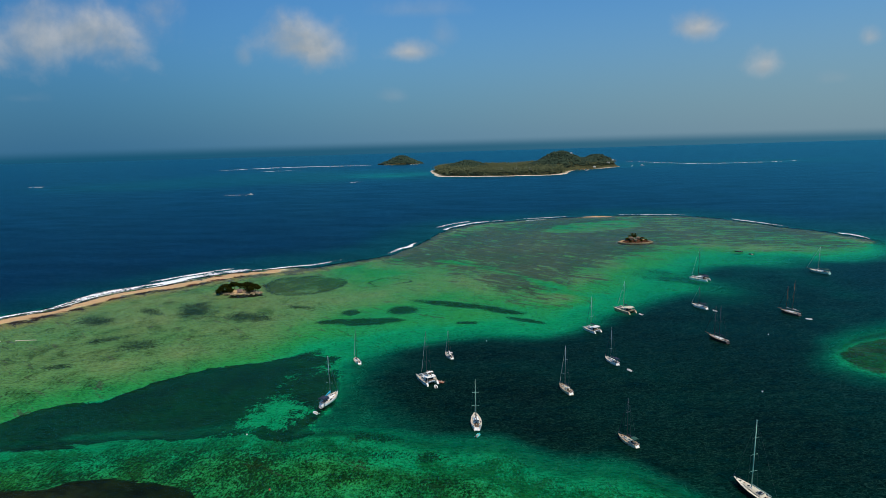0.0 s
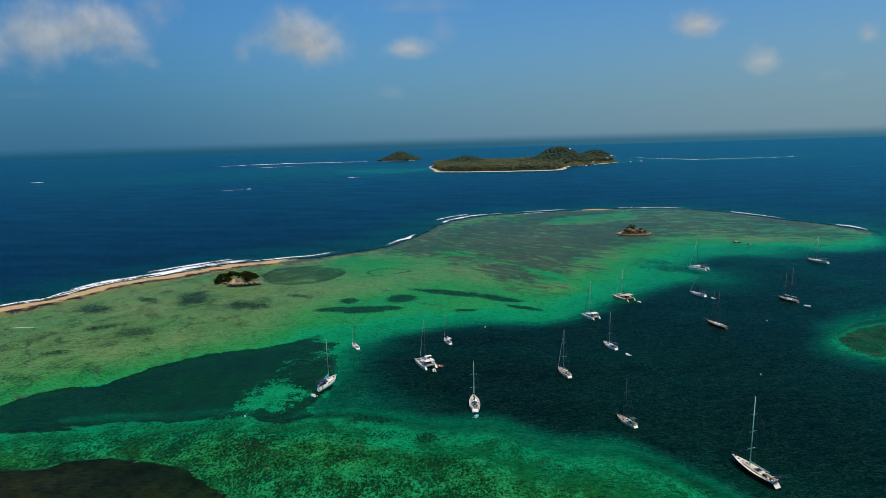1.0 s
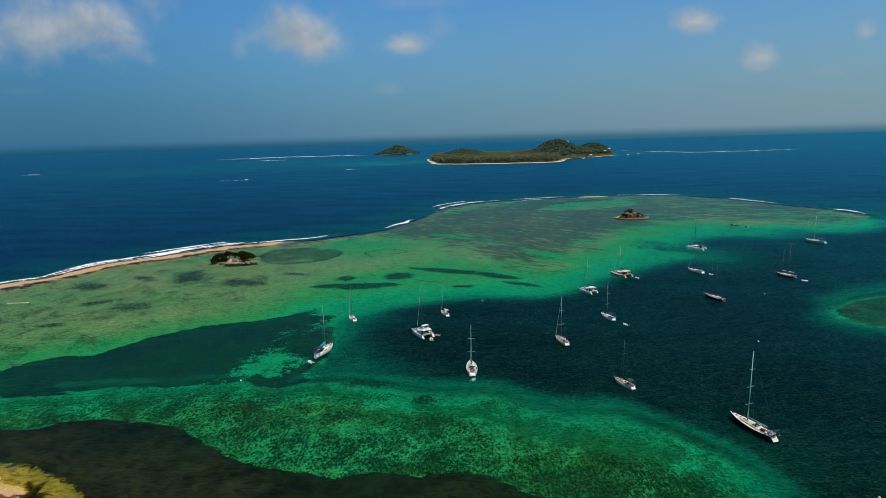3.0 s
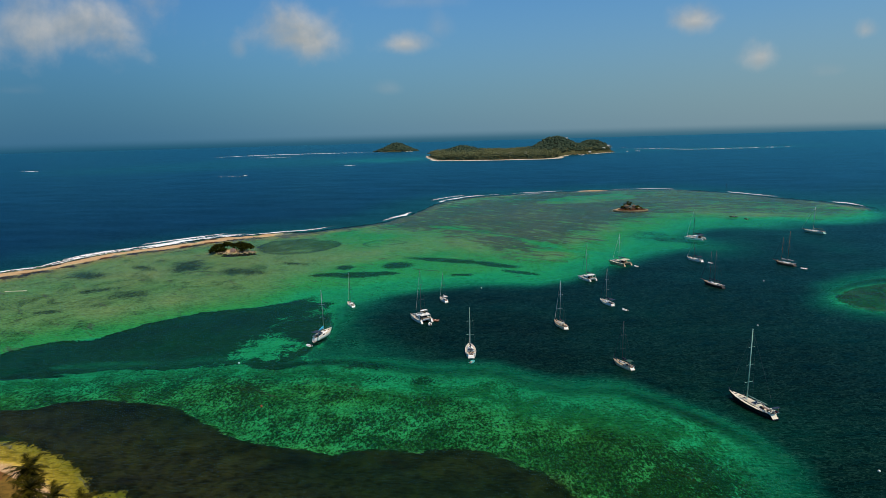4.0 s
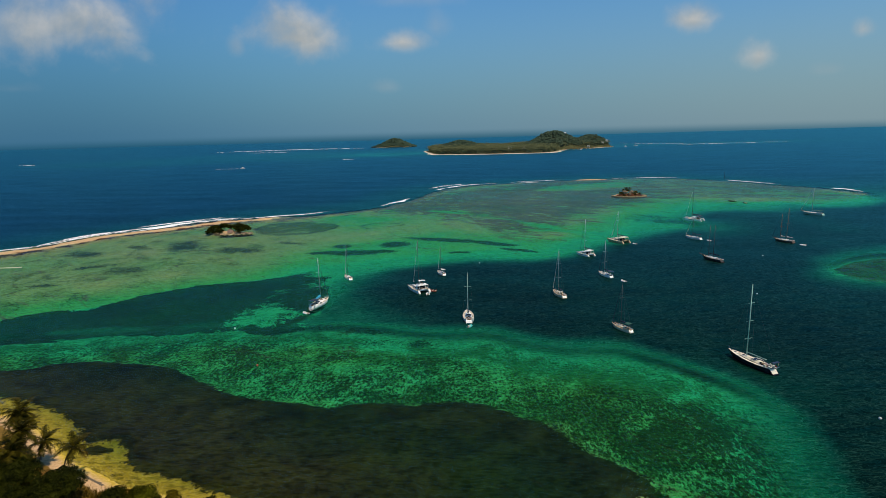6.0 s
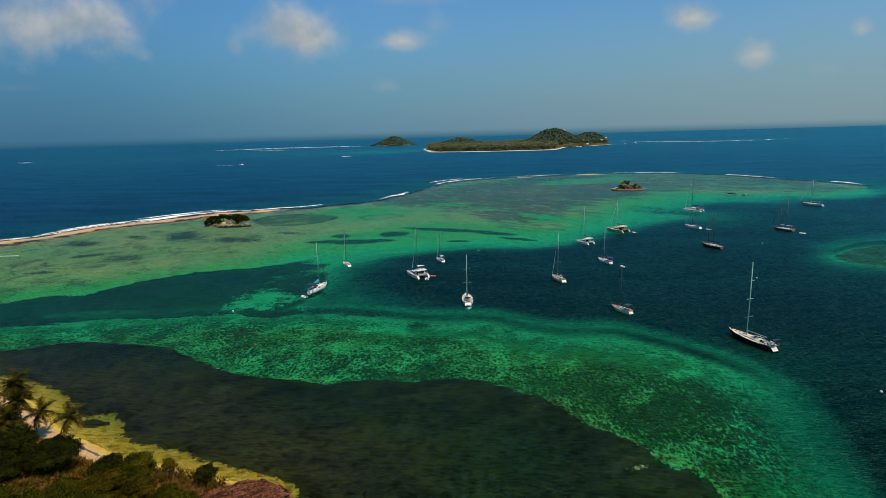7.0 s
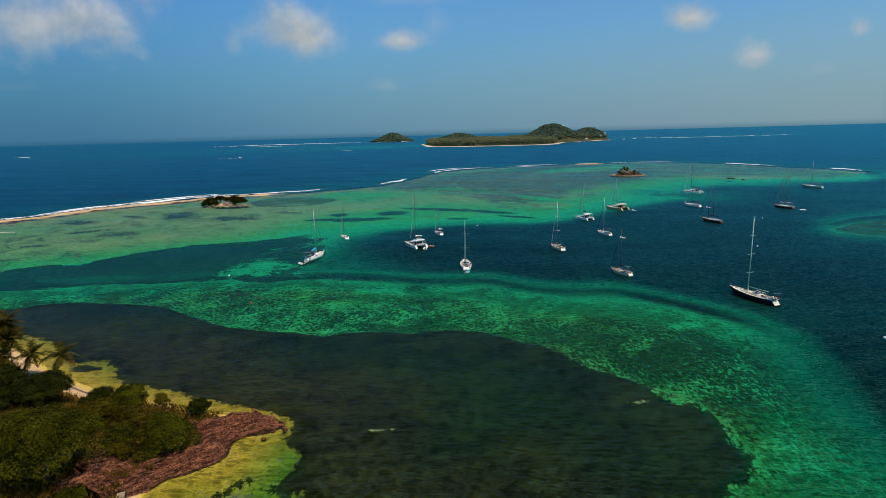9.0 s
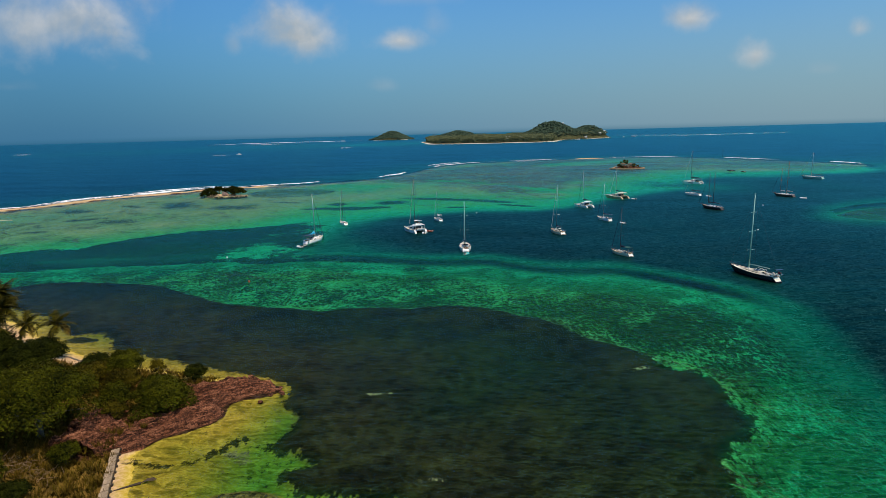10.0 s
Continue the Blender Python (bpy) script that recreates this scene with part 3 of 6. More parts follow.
    rock = np.maximum(rock, (0.34 + 0.30 * fbm(x, y, 12, 19)) * step(tan, 0.55, 0.9) * (1 - step(bar, 0.55, 0.8)))
    grass = step(meadow, -3.2, 3.2)
    grass = grass * (1 - 0.40 * blobs(x, y, SAND_HOLES, 0.9)) - 0.16 * blobs(x, y, [(-13, 90, 8, 2.5, 5), (3, 112, 8, 5, 0)], 0.9)
    fade = 1 - step(x, -118, -66) * (0.42 - 0.75 * fbm(x, y, 28, 21))
    grass = np.maximum(grass, step(chan, -1.5, 2.0) * np.clip(fade, 0.0, 1.0))
    ring = np.maximum(np.exp(-(away(x, y, POOL) / 2.2) ** 2), 0.9 * np.exp(-(away(x, y, RING) / 1.9) ** 2))
    pool = step(signed(x, y, POOL), -1, 2)
    grass = np.maximum(grass, 0.75 * blobs(x, y, [(-84.2, 119.0, 4.6, 2.6, -20)], 0.9))
    wrack = away(x, y, curve_through([(-47, 68), (-41, 67), (-36, 70), (-33, 75)]))
    grass = np.maximum(grass, 0.60 * np.exp(-(wrack / 1.3) ** 2))
    # coral rubble on the outer reef, thinning towards the lagoon
    inner_reef = step(signed(wx, wy, REEF_LOW), -18, 60)
    rubble = step(plat, 0, 8) * (0.78 * inner_reef + 0.0) * step(x, -150, -60) + 0.08 * fbm(x, y, 50, 7)
    rubble = rubble - 0.32 * gap - 0.48 * north - 0.12 * step(x, 190, 250) * step(plat, 14, 40)
    rubble = np.maximum(rubble, 0.85 * np.exp(-(d_crest / 15) ** 2) * (plat > -16) * (1 - bar)) + 0.45 * side
    front = np.exp(-((d_crest - 8) / 9.0) ** 2) * (plat < 0) * step(-x, 60, 120)
    rubble = np.maximum(rubble, 0.8 * front)
    lead = 5 + 9 * step(x, -20, 12) - 7 * step(x, 48, 62)
    patch = step(inner_flat, lead - 6, lead + 7) * (1 - step(bay, -1, 1)) * (0.46 + 0.24 * fbm(x, y, 26, 6) + 0.06 * step(x, -20, 10) + 0.14 * step(x, 30, 55) - 0.20 * step(5 - flat_bay, 0, 5))
    patch = patch + 0.50 * side + 0.14 * step(plat, -2, 25) * west
    patch = np.maximum(patch, 1.0 * blobs(x, y, BEDS, 0.45))
    patch = np.maximum(patch, 0.80 * ring)
    patch = np.maximum(patch, 0.80 * blobs(x, y, MEADOWS, 0.8))
    patch = np.maximum(patch, 0.62 * blobs(x, y, HEADS, 0.8))
    patch = np.maximum(patch, 0.62 * blobs(x, y, DROPS, 0.7))
    patch = np.maximum(patch, 0.12 * shelf * step(-bay, -1, 1) * step(-land, 0.5, 3))
    patch = np.maximum(patch, 0.50 * weed_bed)
    grass = grass * (1 - weed_bed)
    lagoon_turf = step(plat, -4, 12) * (0.37 * step(-x, 40, 150) + 0.08 * step(plat, 30, 90)) * (1 - 0.55 * step(-x, 225, 275) * step(320 - y, 0, 60))
    turf = np.maximum(step(flat, -24, 8) * (0.60 + 0.08 * step(x, -45, 20)), lagoon_turf)
    turf = np.maximum(turf, 0.72 * pool)
    turf = np.maximum(np.maximum(turf, weed_bed), 0.9 * side)
    turf = np.maximum(turf, 0.62 * step(-x, 55, 90) * step(45 - d_inner, 0, 30) * (plat < 0))
    film = np.maximum(shelf, 0.55 * tan)
    film = np.maximum(film, 0.35 * lagoon_turf)
    return z, dict(open_sea=ocean, turf=turf, film=film, grass=grass, rubble=rubble, patch=patch, rock=rock, soil=soil)


def height_at(x, y):
    return float(ground(np.array([x]), np.array([y]))[0][0])


def graded(spec):
    """Coordinates with a spacing that changes from stretch to stretch."""
    out = [spec[0][0]]
    for lo, hi, a, b in spec:
        v = lo
        while v < hi - 0.5 * a:
            v = min(hi, v + a + (b - a) * (v - lo) / (hi - lo))
            out.append(v)
    return np.array(out)


def sheet(name, xs, ys, z, mat, fields=None):
    gx, gy = np.meshgrid(xs, ys)
    v = np.stack([gx.ravel(), gy.ravel(), z.ravel()], 1)
    nx, ny = len(xs), len(ys)
    i = (np.arange(ny - 1)[:, None] * nx + np.arange(nx - 1)).ravel()
    me = bpy.data.meshes.new(name)
    me.from_pydata(v.tolist(), [], np.stack([i, i + 1, i + nx + 1, i + nx], 1).tolist())
    for k, f in (fields or {}).items():
        me.attributes.new(k, "FLOAT", "POINT").data.foreach_set("value", f.ravel().astype(np.float32))
    me.polygons.foreach_set("use_smooth", [True] * len(me.polygons))
    me.materials.append(mat)
    return new(name, me)


XS = graded([(-4900, -420, 420, 14), (-420, -290, 8, 3), (-290, -115, 2.6, 1.8), (-115, -20, 1.0, 1.0), (-20, 90, 1.3, 1.6), (90, 400, 2.2, 4), (400, 4900, 8, 420)])
YS = graded([(-4900, -20, 420, 6), (-20, 50, 4, 1.1), (50, 125, 0.85, 1.0), (125, 220, 1.0, 1.6), (220, 520, 1.7, 3), (520, 860, 2.8, 4), (860, 2900, 10, 26), (2900, 4900, 30, 110)])
_x, _y = np.meshgrid(XS, YS)
_z, _f = ground(_x, _y)
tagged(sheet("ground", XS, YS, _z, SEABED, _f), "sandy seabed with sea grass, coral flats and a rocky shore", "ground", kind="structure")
_wx, _wy = np.append(XS[:-1:2], XS[-1]), np.append(YS[:-1:2], YS[-1])
_gx, _gy = np.meshgrid(_wx, _wy)
_wz, _wf = ground(_gx, _gy)
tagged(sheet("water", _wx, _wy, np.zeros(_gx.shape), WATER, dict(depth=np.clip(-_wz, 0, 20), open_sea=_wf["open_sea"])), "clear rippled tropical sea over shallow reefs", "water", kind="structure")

# ------------------------------------------------------------------ building blocks


def part(name, bm, mat, parent=None, label="", smooth=False, at=None):
    """Links a bmesh as one mesh object, under a thing or a part."""
    me = bpy.data.meshes.new(name)
    bm.to_mesh(me)
    bm.free()
    me.materials.append(mat)
    if smooth:
        me.polygons.foreach_set("use_smooth", [True] * len(me.polygons))
    ob = new(name, me)
    ob.parent = parent
    if at is not None:
        ob.matrix_basis = at
    if label:
        ob["label"] = label
    return ob


def base(name, m, label, category, group=""):
    """An Empty at the foot of a thing."""
    ob = new(name)
    ob.empty_display_size = 0.2
    ob.matrix_basis = m
    return tagged(ob, label, category, group)


def loft(bm, rings, close=True, cap=True):
    """Skins rings of equally many points."""
    rows = [[bm.verts.new(p) for p in r] for r in rings]
    n = len(rings[0])
    for a, b in zip(rows[:-1], rows[1:]):
        for i in range(n if close else n - 1):
            j = (i + 1) % n
            bm.faces.new((a[i], a[j], b[j], b[i]))
    if cap:
        bm.faces.new(rows[0][::-1])
        bm.faces.new(rows[-1])
    return bm


def tube(bm, pts, radii, seg=6):
    """A round rod along points, with a radius at each."""
    pts = [Vector(p) for p in pts]
    if not hasattr(radii, "__len__"):
        radii = [radii] * len(pts)
    rings = []
    for i, p in enumerate(pts):
        d = (pts[min(i + 1, len(pts) - 1)] - pts[max(i - 1, 0)]).normalized()
        a = d.orthogonal().normalized()
        if abs(d.z) < 0.9:
            a = d.cross(Vector((0, 0, 1))).normalized()
        b = d.cross(a)
        rings.append([p + radii[i] * (math.cos(k * 2 * math.pi / seg) * a + math.sin(k * 2 * math.pi / seg) * b) for k in range(seg)])
    return loft(bm, rings)


def rod(*pts, r=0.03, seg=6):
    return tube(bmesh.new(), pts, r, seg)


def block(bm, size, at=(0, 0, 0), bevel=0.0, taper=1.0):
    """A box with softened edges, narrower at its top by taper."""
    out = bmesh.ops.create_cube(bm, size=1.0)["verts"]
    for v in out:
        k = taper if v.co.z > 0 else 1.0
        v.co = Vector((v.co.x * size[0] * k + at[0], v.co.y * size[1] * k + at[1], v.co.z * size[2] + at[2]))
    if bevel:
        edges = list({e for v in out for e in v.link_edges})
        bmesh.ops.bevel(bm, geom=edges, offset=bevel, segments=2, affect="EDGES", profile=0.6)
    return bm


def hull_shape(L, B, F, s):
    """Half beam and sheer height along a hull, s from stern to stem."""
    b = B / 2 * (1 - 0.42 * ((0.42 - s) / 0.42) ** 2 if s < 0.42 else max(0.015, 1 - ((s - 0.42) / 0.58) ** 2.3))
    return b, F * (1.0 + 0.32 * max(0.0, (s - 0.3) / 0.7) ** 2 + 0.05 * max(0.0, (0.3 - s) / 0.3))


def hull_mesh(L, B, F, n=16, shift=0.0):
    rings = []
    for k in range(n + 1):
        s = k / n
        b, top = hull_shape(L, B, F, s)
        ring = []
        for fb, fz in ((1, 1), (0.985, 0.55), (0.93, 0.12), (0.70, -0.25), (0.0, -0.5), (-0.70, -0.25), (-0.93, 0.12), (-0.985, 0.55), (-1, 1)):
            z = top * fz
            x = -L / 2 + L * s - 0.10 * L * (1 - fz) * s ** 5 + 0.085 * L * (1 - s) ** 6 * fz
            ring.append((x, b * fb + shift, z))
        rings.append(ring)
    bm = loft(bmesh.new(), rings, close=False, cap=False)
    bm.verts.ensure_lookup_table()
    bm.faces.new([bm.verts[i] for i in range(9)])
    return bm


def deck_mesh(L, B, F, lo, hi, well=(0.0, 0.0), n=18, inset=0.965, drop=0.02, shift=0.0):
    """The deck between two stations, with a well left open in the middle."""
    bm = bmesh.new()
    rows = []
    for k in range(n + 1):
        s = lo + (hi - lo) * k / n
        b, top = hull_shape(L, B, F, s)
        x = -L / 2 + L * s + 0.085 * L * (1 - s) ** 6
        rows.append((s, [bm.verts.new((x, b * f * inset + shift, top - drop + 0.05 * (1 - f * f))) for f in (-1, -0.55, 0, 0.55, 1)]))
    for (s, a), (_, c) in zip(rows[:-1], rows[1:]):
        for i in range(4):
            if well[0] <= s < well[1] and i in (1, 2):
                continue
            bm.faces.new((a[i], c[i], c[i + 1], a[i + 1]))
    return bm


def canopy(bm, x0, x1, w, z, rise=0.25, thick=0.04, n=6):
    """An arched cloth top, with thickness."""
    rings = []
    for x in (x0, (x0 + x1) / 2, x1):
        lift = 0.08 if x == (x0 + x1) / 2 else 0.0
        up = [(x, w * (i / n - 0.5), z + lift + rise * (1 - (2 * i / n - 1) ** 2)) for i in range(n + 1)]
        rings.append(up + [(p[0], p[1], p[2] - thick) for p in reversed(up)])
    return loft(bm, rings)


def rig(parent, L, x, deck, height, spar, spreaders=2, boom=0.36, cover=None, boom_up=1.25, bow=None, stern=None, beam=3.0, furl=True, rake=0.012, furl_mat=None, stack=0.55):
    """Mast with spreaders and stays, boom and covered sail."""
    top = (x - rake * height, 0, height)
    r = 0.0075 * L + 0.02
    mast = part("mast", tube(bmesh.new(), [(x, 0, deck - 0.1), (x - rake * height * 0.5, 0, height * 0.5), top], [r, r, r * 0.72], 8), spar, parent, smooth=True)
    for k in range(spreaders):
        z = deck + (height - deck) * (k + 1) / (spreaders + 1)
        w = beam * (0.36 - 0.05 * k)
        xx = x - rake * z
        part("spreader", rod((xx - 0.12, -w, z + 0.05), (xx, 0, z), (xx - 0.12, w, z + 0.05), r=0.05), spar, mast)
    part("masthead", block(bmesh.new(), (0.5, 0.12, 0.10), (top[0], 0, height + 0.03)), spar, mast)
    bow = L * 0.5 if bow is None else bow
    stern = -L * 0.46 if stern is None else stern
    if furl:
        part("furled_jib", tube(bmesh.new(), [(bow - 0.3, 0, deck + 0.5), ((bow + top[0]) / 2, 0, (deck + height) / 2), (top[0] + 0.25, 0, height * 0.96)], [0.075, 0.06, 0.025]), furl_mat or CANVAS_WHITE, parent)
    else:
        part("forestay", rod((bow - 0.2, 0, deck + 0.2), (top[0], 0, height * 0.97), r=0.018), ALLOY_DARK, parent)
    part("backstay", rod((stern, 0, deck), (top[0], 0, height), r=0.014), ALLOY_DARK, parent)
    for sgn in (-1, 1):
        z2 = deck + (height - deck) * spreaders / (spreaders + 1)
        part("shroud", rod((x - 0.25, sgn * beam * 0.46, deck), (x - rake * z2 - 0.12, sgn * beam * 0.3, z2), (top[0], 0, height * 0.98), r=0.016), ALLOY_DARK, parent)
    if boom:
        zb = deck + boom_up
        end = x - boom * L
        part("boom", tube(bmesh.new(), [(x - 0.05, 0, zb), (end, 0, zb + 0.12)], [0.10, 0.085], 8), spar, parent, smooth=True)
        if cover:
            rings = []
            for k in range(7):
                s = k / 6
                h = (stack - (stack - 0.22) * s) * (0.6 if k == 0 else 1)
                w = 0.20 - 0.08 * s
                xx = x - 0.02 + (end - x + 0.3) * s
                rings.append([(xx, w * math.cos(a), zb + 0.10 * s + 0.06 + h * 0.5 + h * 0.5 * math.sin(a) + 0.02 * math.sin(9 * s)) for a in (k2 * math.pi / 4 for k2 in range(8))])
            part("sail_cover", loft(bmesh.new(), rings), cover, parent, smooth=True)
    return mast


SOLE = paint("worn cockpit sole", (0.17, 0.12, 0.075), 0.75, vary=0.25, grain=5)
PALE_DECK = paint("pale sun bleached deck", (0.74, 0.67, 0.53), 0.6, vary=0.12, grain=4, dirt=(0.45, 0.34, 0.22))


def sailboat(m, label, L=12.0, height=17.0, hull=GEL, deck=DECK, spar=ALLOY, cover=CANVAS_NAVY, bimini=None, dodger=None, spreaders=2, masts=1, sprit=0.0, furl=True,
             arch=False, group="moored sailing yachts", name="sailboat", boom=0.36, furl_mat=None, flag=False, beam=0.33, cabin_mat=None, free=0.082, mast_at=0.56, fore=0.94, main_at=0.40, stack=0.55):
    ob = base(name, m, label, "sailboat", group)
    B, F = beam * L, free * L + 0.12
    sheer = lambda s: hull_shape(L, B, F, s)[1]
    X = lambda s: -L / 2 + L * s
    part("hull", hull_mesh(L, B, F), hull, ob, smooth=True)
    part("deck", deck_mesh(L, B, F, 0.02, 0.985, (0.07, 0.31)), deck, ob)
    bm = bmesh.new()
    for sgn in (-1, 1):
        tube(bm, [(X(s) + 0.085 * L * (1 - s) ** 6, sgn * hull_shape(L, B, F, s)[0] * 0.985, sheer(s) + 0.03) for s in (0.02, 0.15, 0.3, 0.45, 0.6, 0.75, 0.88, 0.96, 0.99)], 0.045, 5)
    part("toe_rail", bm, TEAK if deck is TEAK else hull, ob)
    # cockpit well with side benches
    x0, x1, w = X(0.065), X(0.315), B * 0.25
    bm = bmesh.new()
    fl = sheer(0.2) - 0.55
    loft(bm, [[(x0, -w, sheer(0.1) - 0.02), (x0, -w * 0.55, fl + 0.38), (x0, -w * 0.5, fl), (x0, w * 0.5, fl), (x0, w * 0.55, fl + 0.38), (x0, w, sheer(0.1) - 0.02)],
              [(x1, -w, sheer(0.3) - 0.02), (x1, -w * 0.55, fl + 0.38), (x1, -w * 0.5, fl), (x1, w * 0.5, fl), (x1, w * 0.55, fl + 0.38), (x1, w, sheer(0.3) - 0.02)]], close=False, cap=False)
    part("cockpit", bm, SOLE, ob)
    for sgn in (-1, 1):
        part("cushion", block(bmesh.new(), (x1 - x0 - 0.3, w * 0.42, 0.1), ((x0 + x1) / 2, sgn * w * 0.76, fl + 0.50), 0.04), CUSHION, ob)
        part("coaming", block(bmesh.new(), (x1 - x0 + 0.3, 0.16, 0.26), ((x0 + x1) / 2, sgn * (w + 0.1), sheer(0.2) + 0.10), 0.05), cabin_mat or hull if hull in (GEL, CREAM) else GEL, ob)
    bm = bmesh.new()
    n = 12
    pts = [(X(0.13), 0.42 * math.cos(k * 2 * math.pi / n), fl + 0.95 + 0.42 * math.sin(k * 2 * math.pi / n)) for k in range(n + 1)]
    tube(bm, pts, 0.025, 4), tube(bm, [(X(0.14), 0, fl), (X(0.135), 0, fl + 0.95)], 0.1, 6)
    part("steering_wheel", bm, STEEL, ob)
    # coachroof
    rings = []
    for s, wf, h in ((0.315, 0.60, 0.48), (0.36, 0.62, 0.50), (0.50, 0.60, 0.46), (0.62, 0.50, 0.38), (0.72, 0.36, 0.26), (0.775, 0.22, 0.06)):
        hw, zz = B * wf / 2, sheer(s) - 0.04
        rings.append([(X(s), -hw, zz), (X(s), -hw * 0.9, zz + h * 0.75), (X(s), -hw * 0.62, zz + h), (X(s), 0, zz + h + 0.07), (X(s), hw * 0.62, zz + h), (X(s), hw * 0.9, zz + h * 0.75), (X(s), hw, zz)])
    cab = part("coachroof", loft(bmesh.new(), rings), cabin_mat or (GEL if hull is not CREAM else CREAM), ob, smooth=True)
    for sgn in (-1, 1):
        for s0, s1 in ((0.37, 0.47), (0.50, 0.60)):
            sm = (s0 + s1) / 2
            hw = B * (0.60 if sm < 0.5 else 0.545) / 2 * 0.965
            part("window", block(bmesh.new(), ((s1 - s0) * L, 0.06, 0.17), (X(sm), sgn * hw, sheer(sm) + 0.14), 0.03), GLASS_DARK, cab)
    for s in (0.44, 0.66):
        part("hatch", block(bmesh.new(), (0.6, 0.6, 0.08), (X(s), 0, sheer(s) + (0.53 if s < 0.5 else 0.40)), 0.03), GLASS_DARK, cab)
    part("hatch", block(bmesh.new(), (0.55, 0.55, 0.08), (X(0.84), 0, sheer(0.84) + 0.05), 0.03), GLASS_DARK, ob)
    part("companionway", block(bmesh.new(), (0.08, 0.7, 0.62), (X(0.314), 0, sheer(0.31) + 0.12)), GLASS_DARK, ob)
    if dodger:
        part("sprayhood", canopy(bmesh.new(), X(0.30), X(0.37), B * 0.52, sheer(0.33) + 0.75, 0.35), dodger, ob)
        part("sprayhood_front", loft(bmesh.new(), [[(X(0.37), -B * 0.26, sheer(0.37) + 0.75), (X(0.37), 0, sheer(0.37) + 1.1), (X(0.37), B * 0.26, sheer(0.37) + 0.75)],
                                                   [(X(0.40), -B * 0.27, sheer(0.4) + 0.38), (X(0.40), 0, sheer(0.4) + 0.5), (X(0.40), B * 0.27, sheer(0.4) + 0.38)]], close=False, cap=False), GLASS_DARK, ob)
    if bimini:
        zb = sheer(0.2) + 1.95
        top = part("bimini", canopy(bmesh.new(), X(0.08), X(0.285), B * 0.62, zb, 0.22), bimini, ob)
        for s in (0.09, 0.27):
            for sgn in (-1, 1):
                part("bimini_post", rod((X(s), sgn * B * 0.33, sheer(s)), (X(s), sgn * B * 0.31, zb), r=0.025), STEEL, top)
    if arch:
        bm = bmesh.new()
        tube(bm, [(X(0.05), -B * 0.33, sheer(0)), (X(0.035), -B * 0.33, sheer(0) + 2.0), (X(0.035), B * 0.33, sheer(0) + 2.0), (X(0.05), B * 0.33, sheer(0))], 0.04)
        a = part("stern_arch", bm, STEEL, ob)
        part("solar_panel", block(bmesh.new(), (1.0, B * 0.6, 0.05), (X(0.03), 0, sheer(0) + 2.08), 0.01), GLASS_DARK, a)
    # rails at bow and stern, stanchions and wires
    for sgn in (-1, 1):
        bm = bmesh.new()
        st = [0.04, 0.18, 0.32, 0.46, 0.60, 0.74, 0.88]
        for s in st:
            b = hull_shape(L, B, F, s)[0] * 0.95
            tube(bm, [(X(s), sgn * b, sheer(s)), (X(s), sgn * b, sheer(s) + 0.62)], 0.018, 4)
        tube(bm, [(X(s), sgn * hull_shape(L, B, F, s)[0] * 0.95, sheer(s) + 0.62) for s in st], 0.012, 4)
        part("guard_rail", bm, STEEL, ob)
    part("pulpit", rod((X(0.88), -hull_shape(L, B, F, 0.88)[0] * 0.95, sheer(0.88) + 0.62), (X(1.0), -0.15, sheer(1) + 0.62), (X(1.0), 0.15, sheer(1) + 0.62), (X(0.88), hull_shape(L, B, F, 0.88)[0] * 0.95, sheer(0.88) + 0.62), r=0.025), STEEL, ob)
    part("pushpit", rod((X(0.04), -B * 0.34, sheer(0) + 0.62), (X(0.0) + 0.1, -B * 0.28, sheer(0) + 0.66), (X(0.0) + 0.1, B * 0.28, sheer(0) + 0.66), (X(0.04), B * 0.34, sheer(0) + 0.62), r=0.025), STEEL, ob)
    b0, t0 = hull_shape(L, B, F, 0.0)
    ramp = lambda f: (X(0) + 0.085 * L * f - 0.035, f * t0)
    part("transom", loft(bmesh.new(), [[(ramp(f)[0] - d, sy * b0 * (0.90 if f > 0.5 else 0.80), ramp(f)[1]) for f, d, sy in ((0.97, 0, -1), (0.97, 0, 1), (0.22, 0, 1), (0.22, 0, -1))],
                                       [(ramp(f)[0] - d, sy * b0 * (0.88 if f > 0.5 else 0.78), ramp(f)[1]) for f, d, sy in ((0.97, 0.04, -1), (0.97, 0.04, 1), (0.22, 0.04, 1), (0.22, 0.04, -1))]]), PALE_DECK if hull is NAVY else (hull if hull is not CREAM else GEL), ob)
    part("bathing_step", block(bmesh.new(), (0.40, B * 0.36, 0.1), (X(0) - 0.02, 0, 0.34), 0.03), GEL if hull in (GEL, CREAM) else hull, ob)
    if hull is NAVY:
        for s in (0.30, 0.36, 0.42):
            hoop = [(X(s), B * 0.28 * math.cos(a), sheer(s) + 0.25 + 1.0 * math.sin(a)) for a in (k * math.pi / 8 for k in range(9))]
            part("shelter_hoop", tube(bmesh.new(), hoop, 0.04, 5), GEL, ob)
        for s, yy in ((0.10, 0.22), (0.10, -0.22), (0.17, 0.26), (0.17, -0.26)):
            part("helm_pod", block(bmesh.new(), (0.6, 0.45, 0.9), (X(s), yy * B, sheer(s) + 0.2), 0.08), PALE_DECK, ob)
        part("wind_screen", block(bmesh.new(), (1.6, B * 0.42, 0.12), (X(0.42), 0, sheer(0.42) + 0.62), 0.04), GLASS_DARK, ob)
    # gear on deck
    for sgn in (-1, 1):
        for s in (0.11, 0.25):
            part("winch", tube(bmesh.new(), [(X(s), sgn * (w + 0.12), sheer(s) + 0.2), (X(s), sgn * (w + 0.12), sheer(s) + 0.42)], [0.13, 0.10], 8), STEEL, ob)
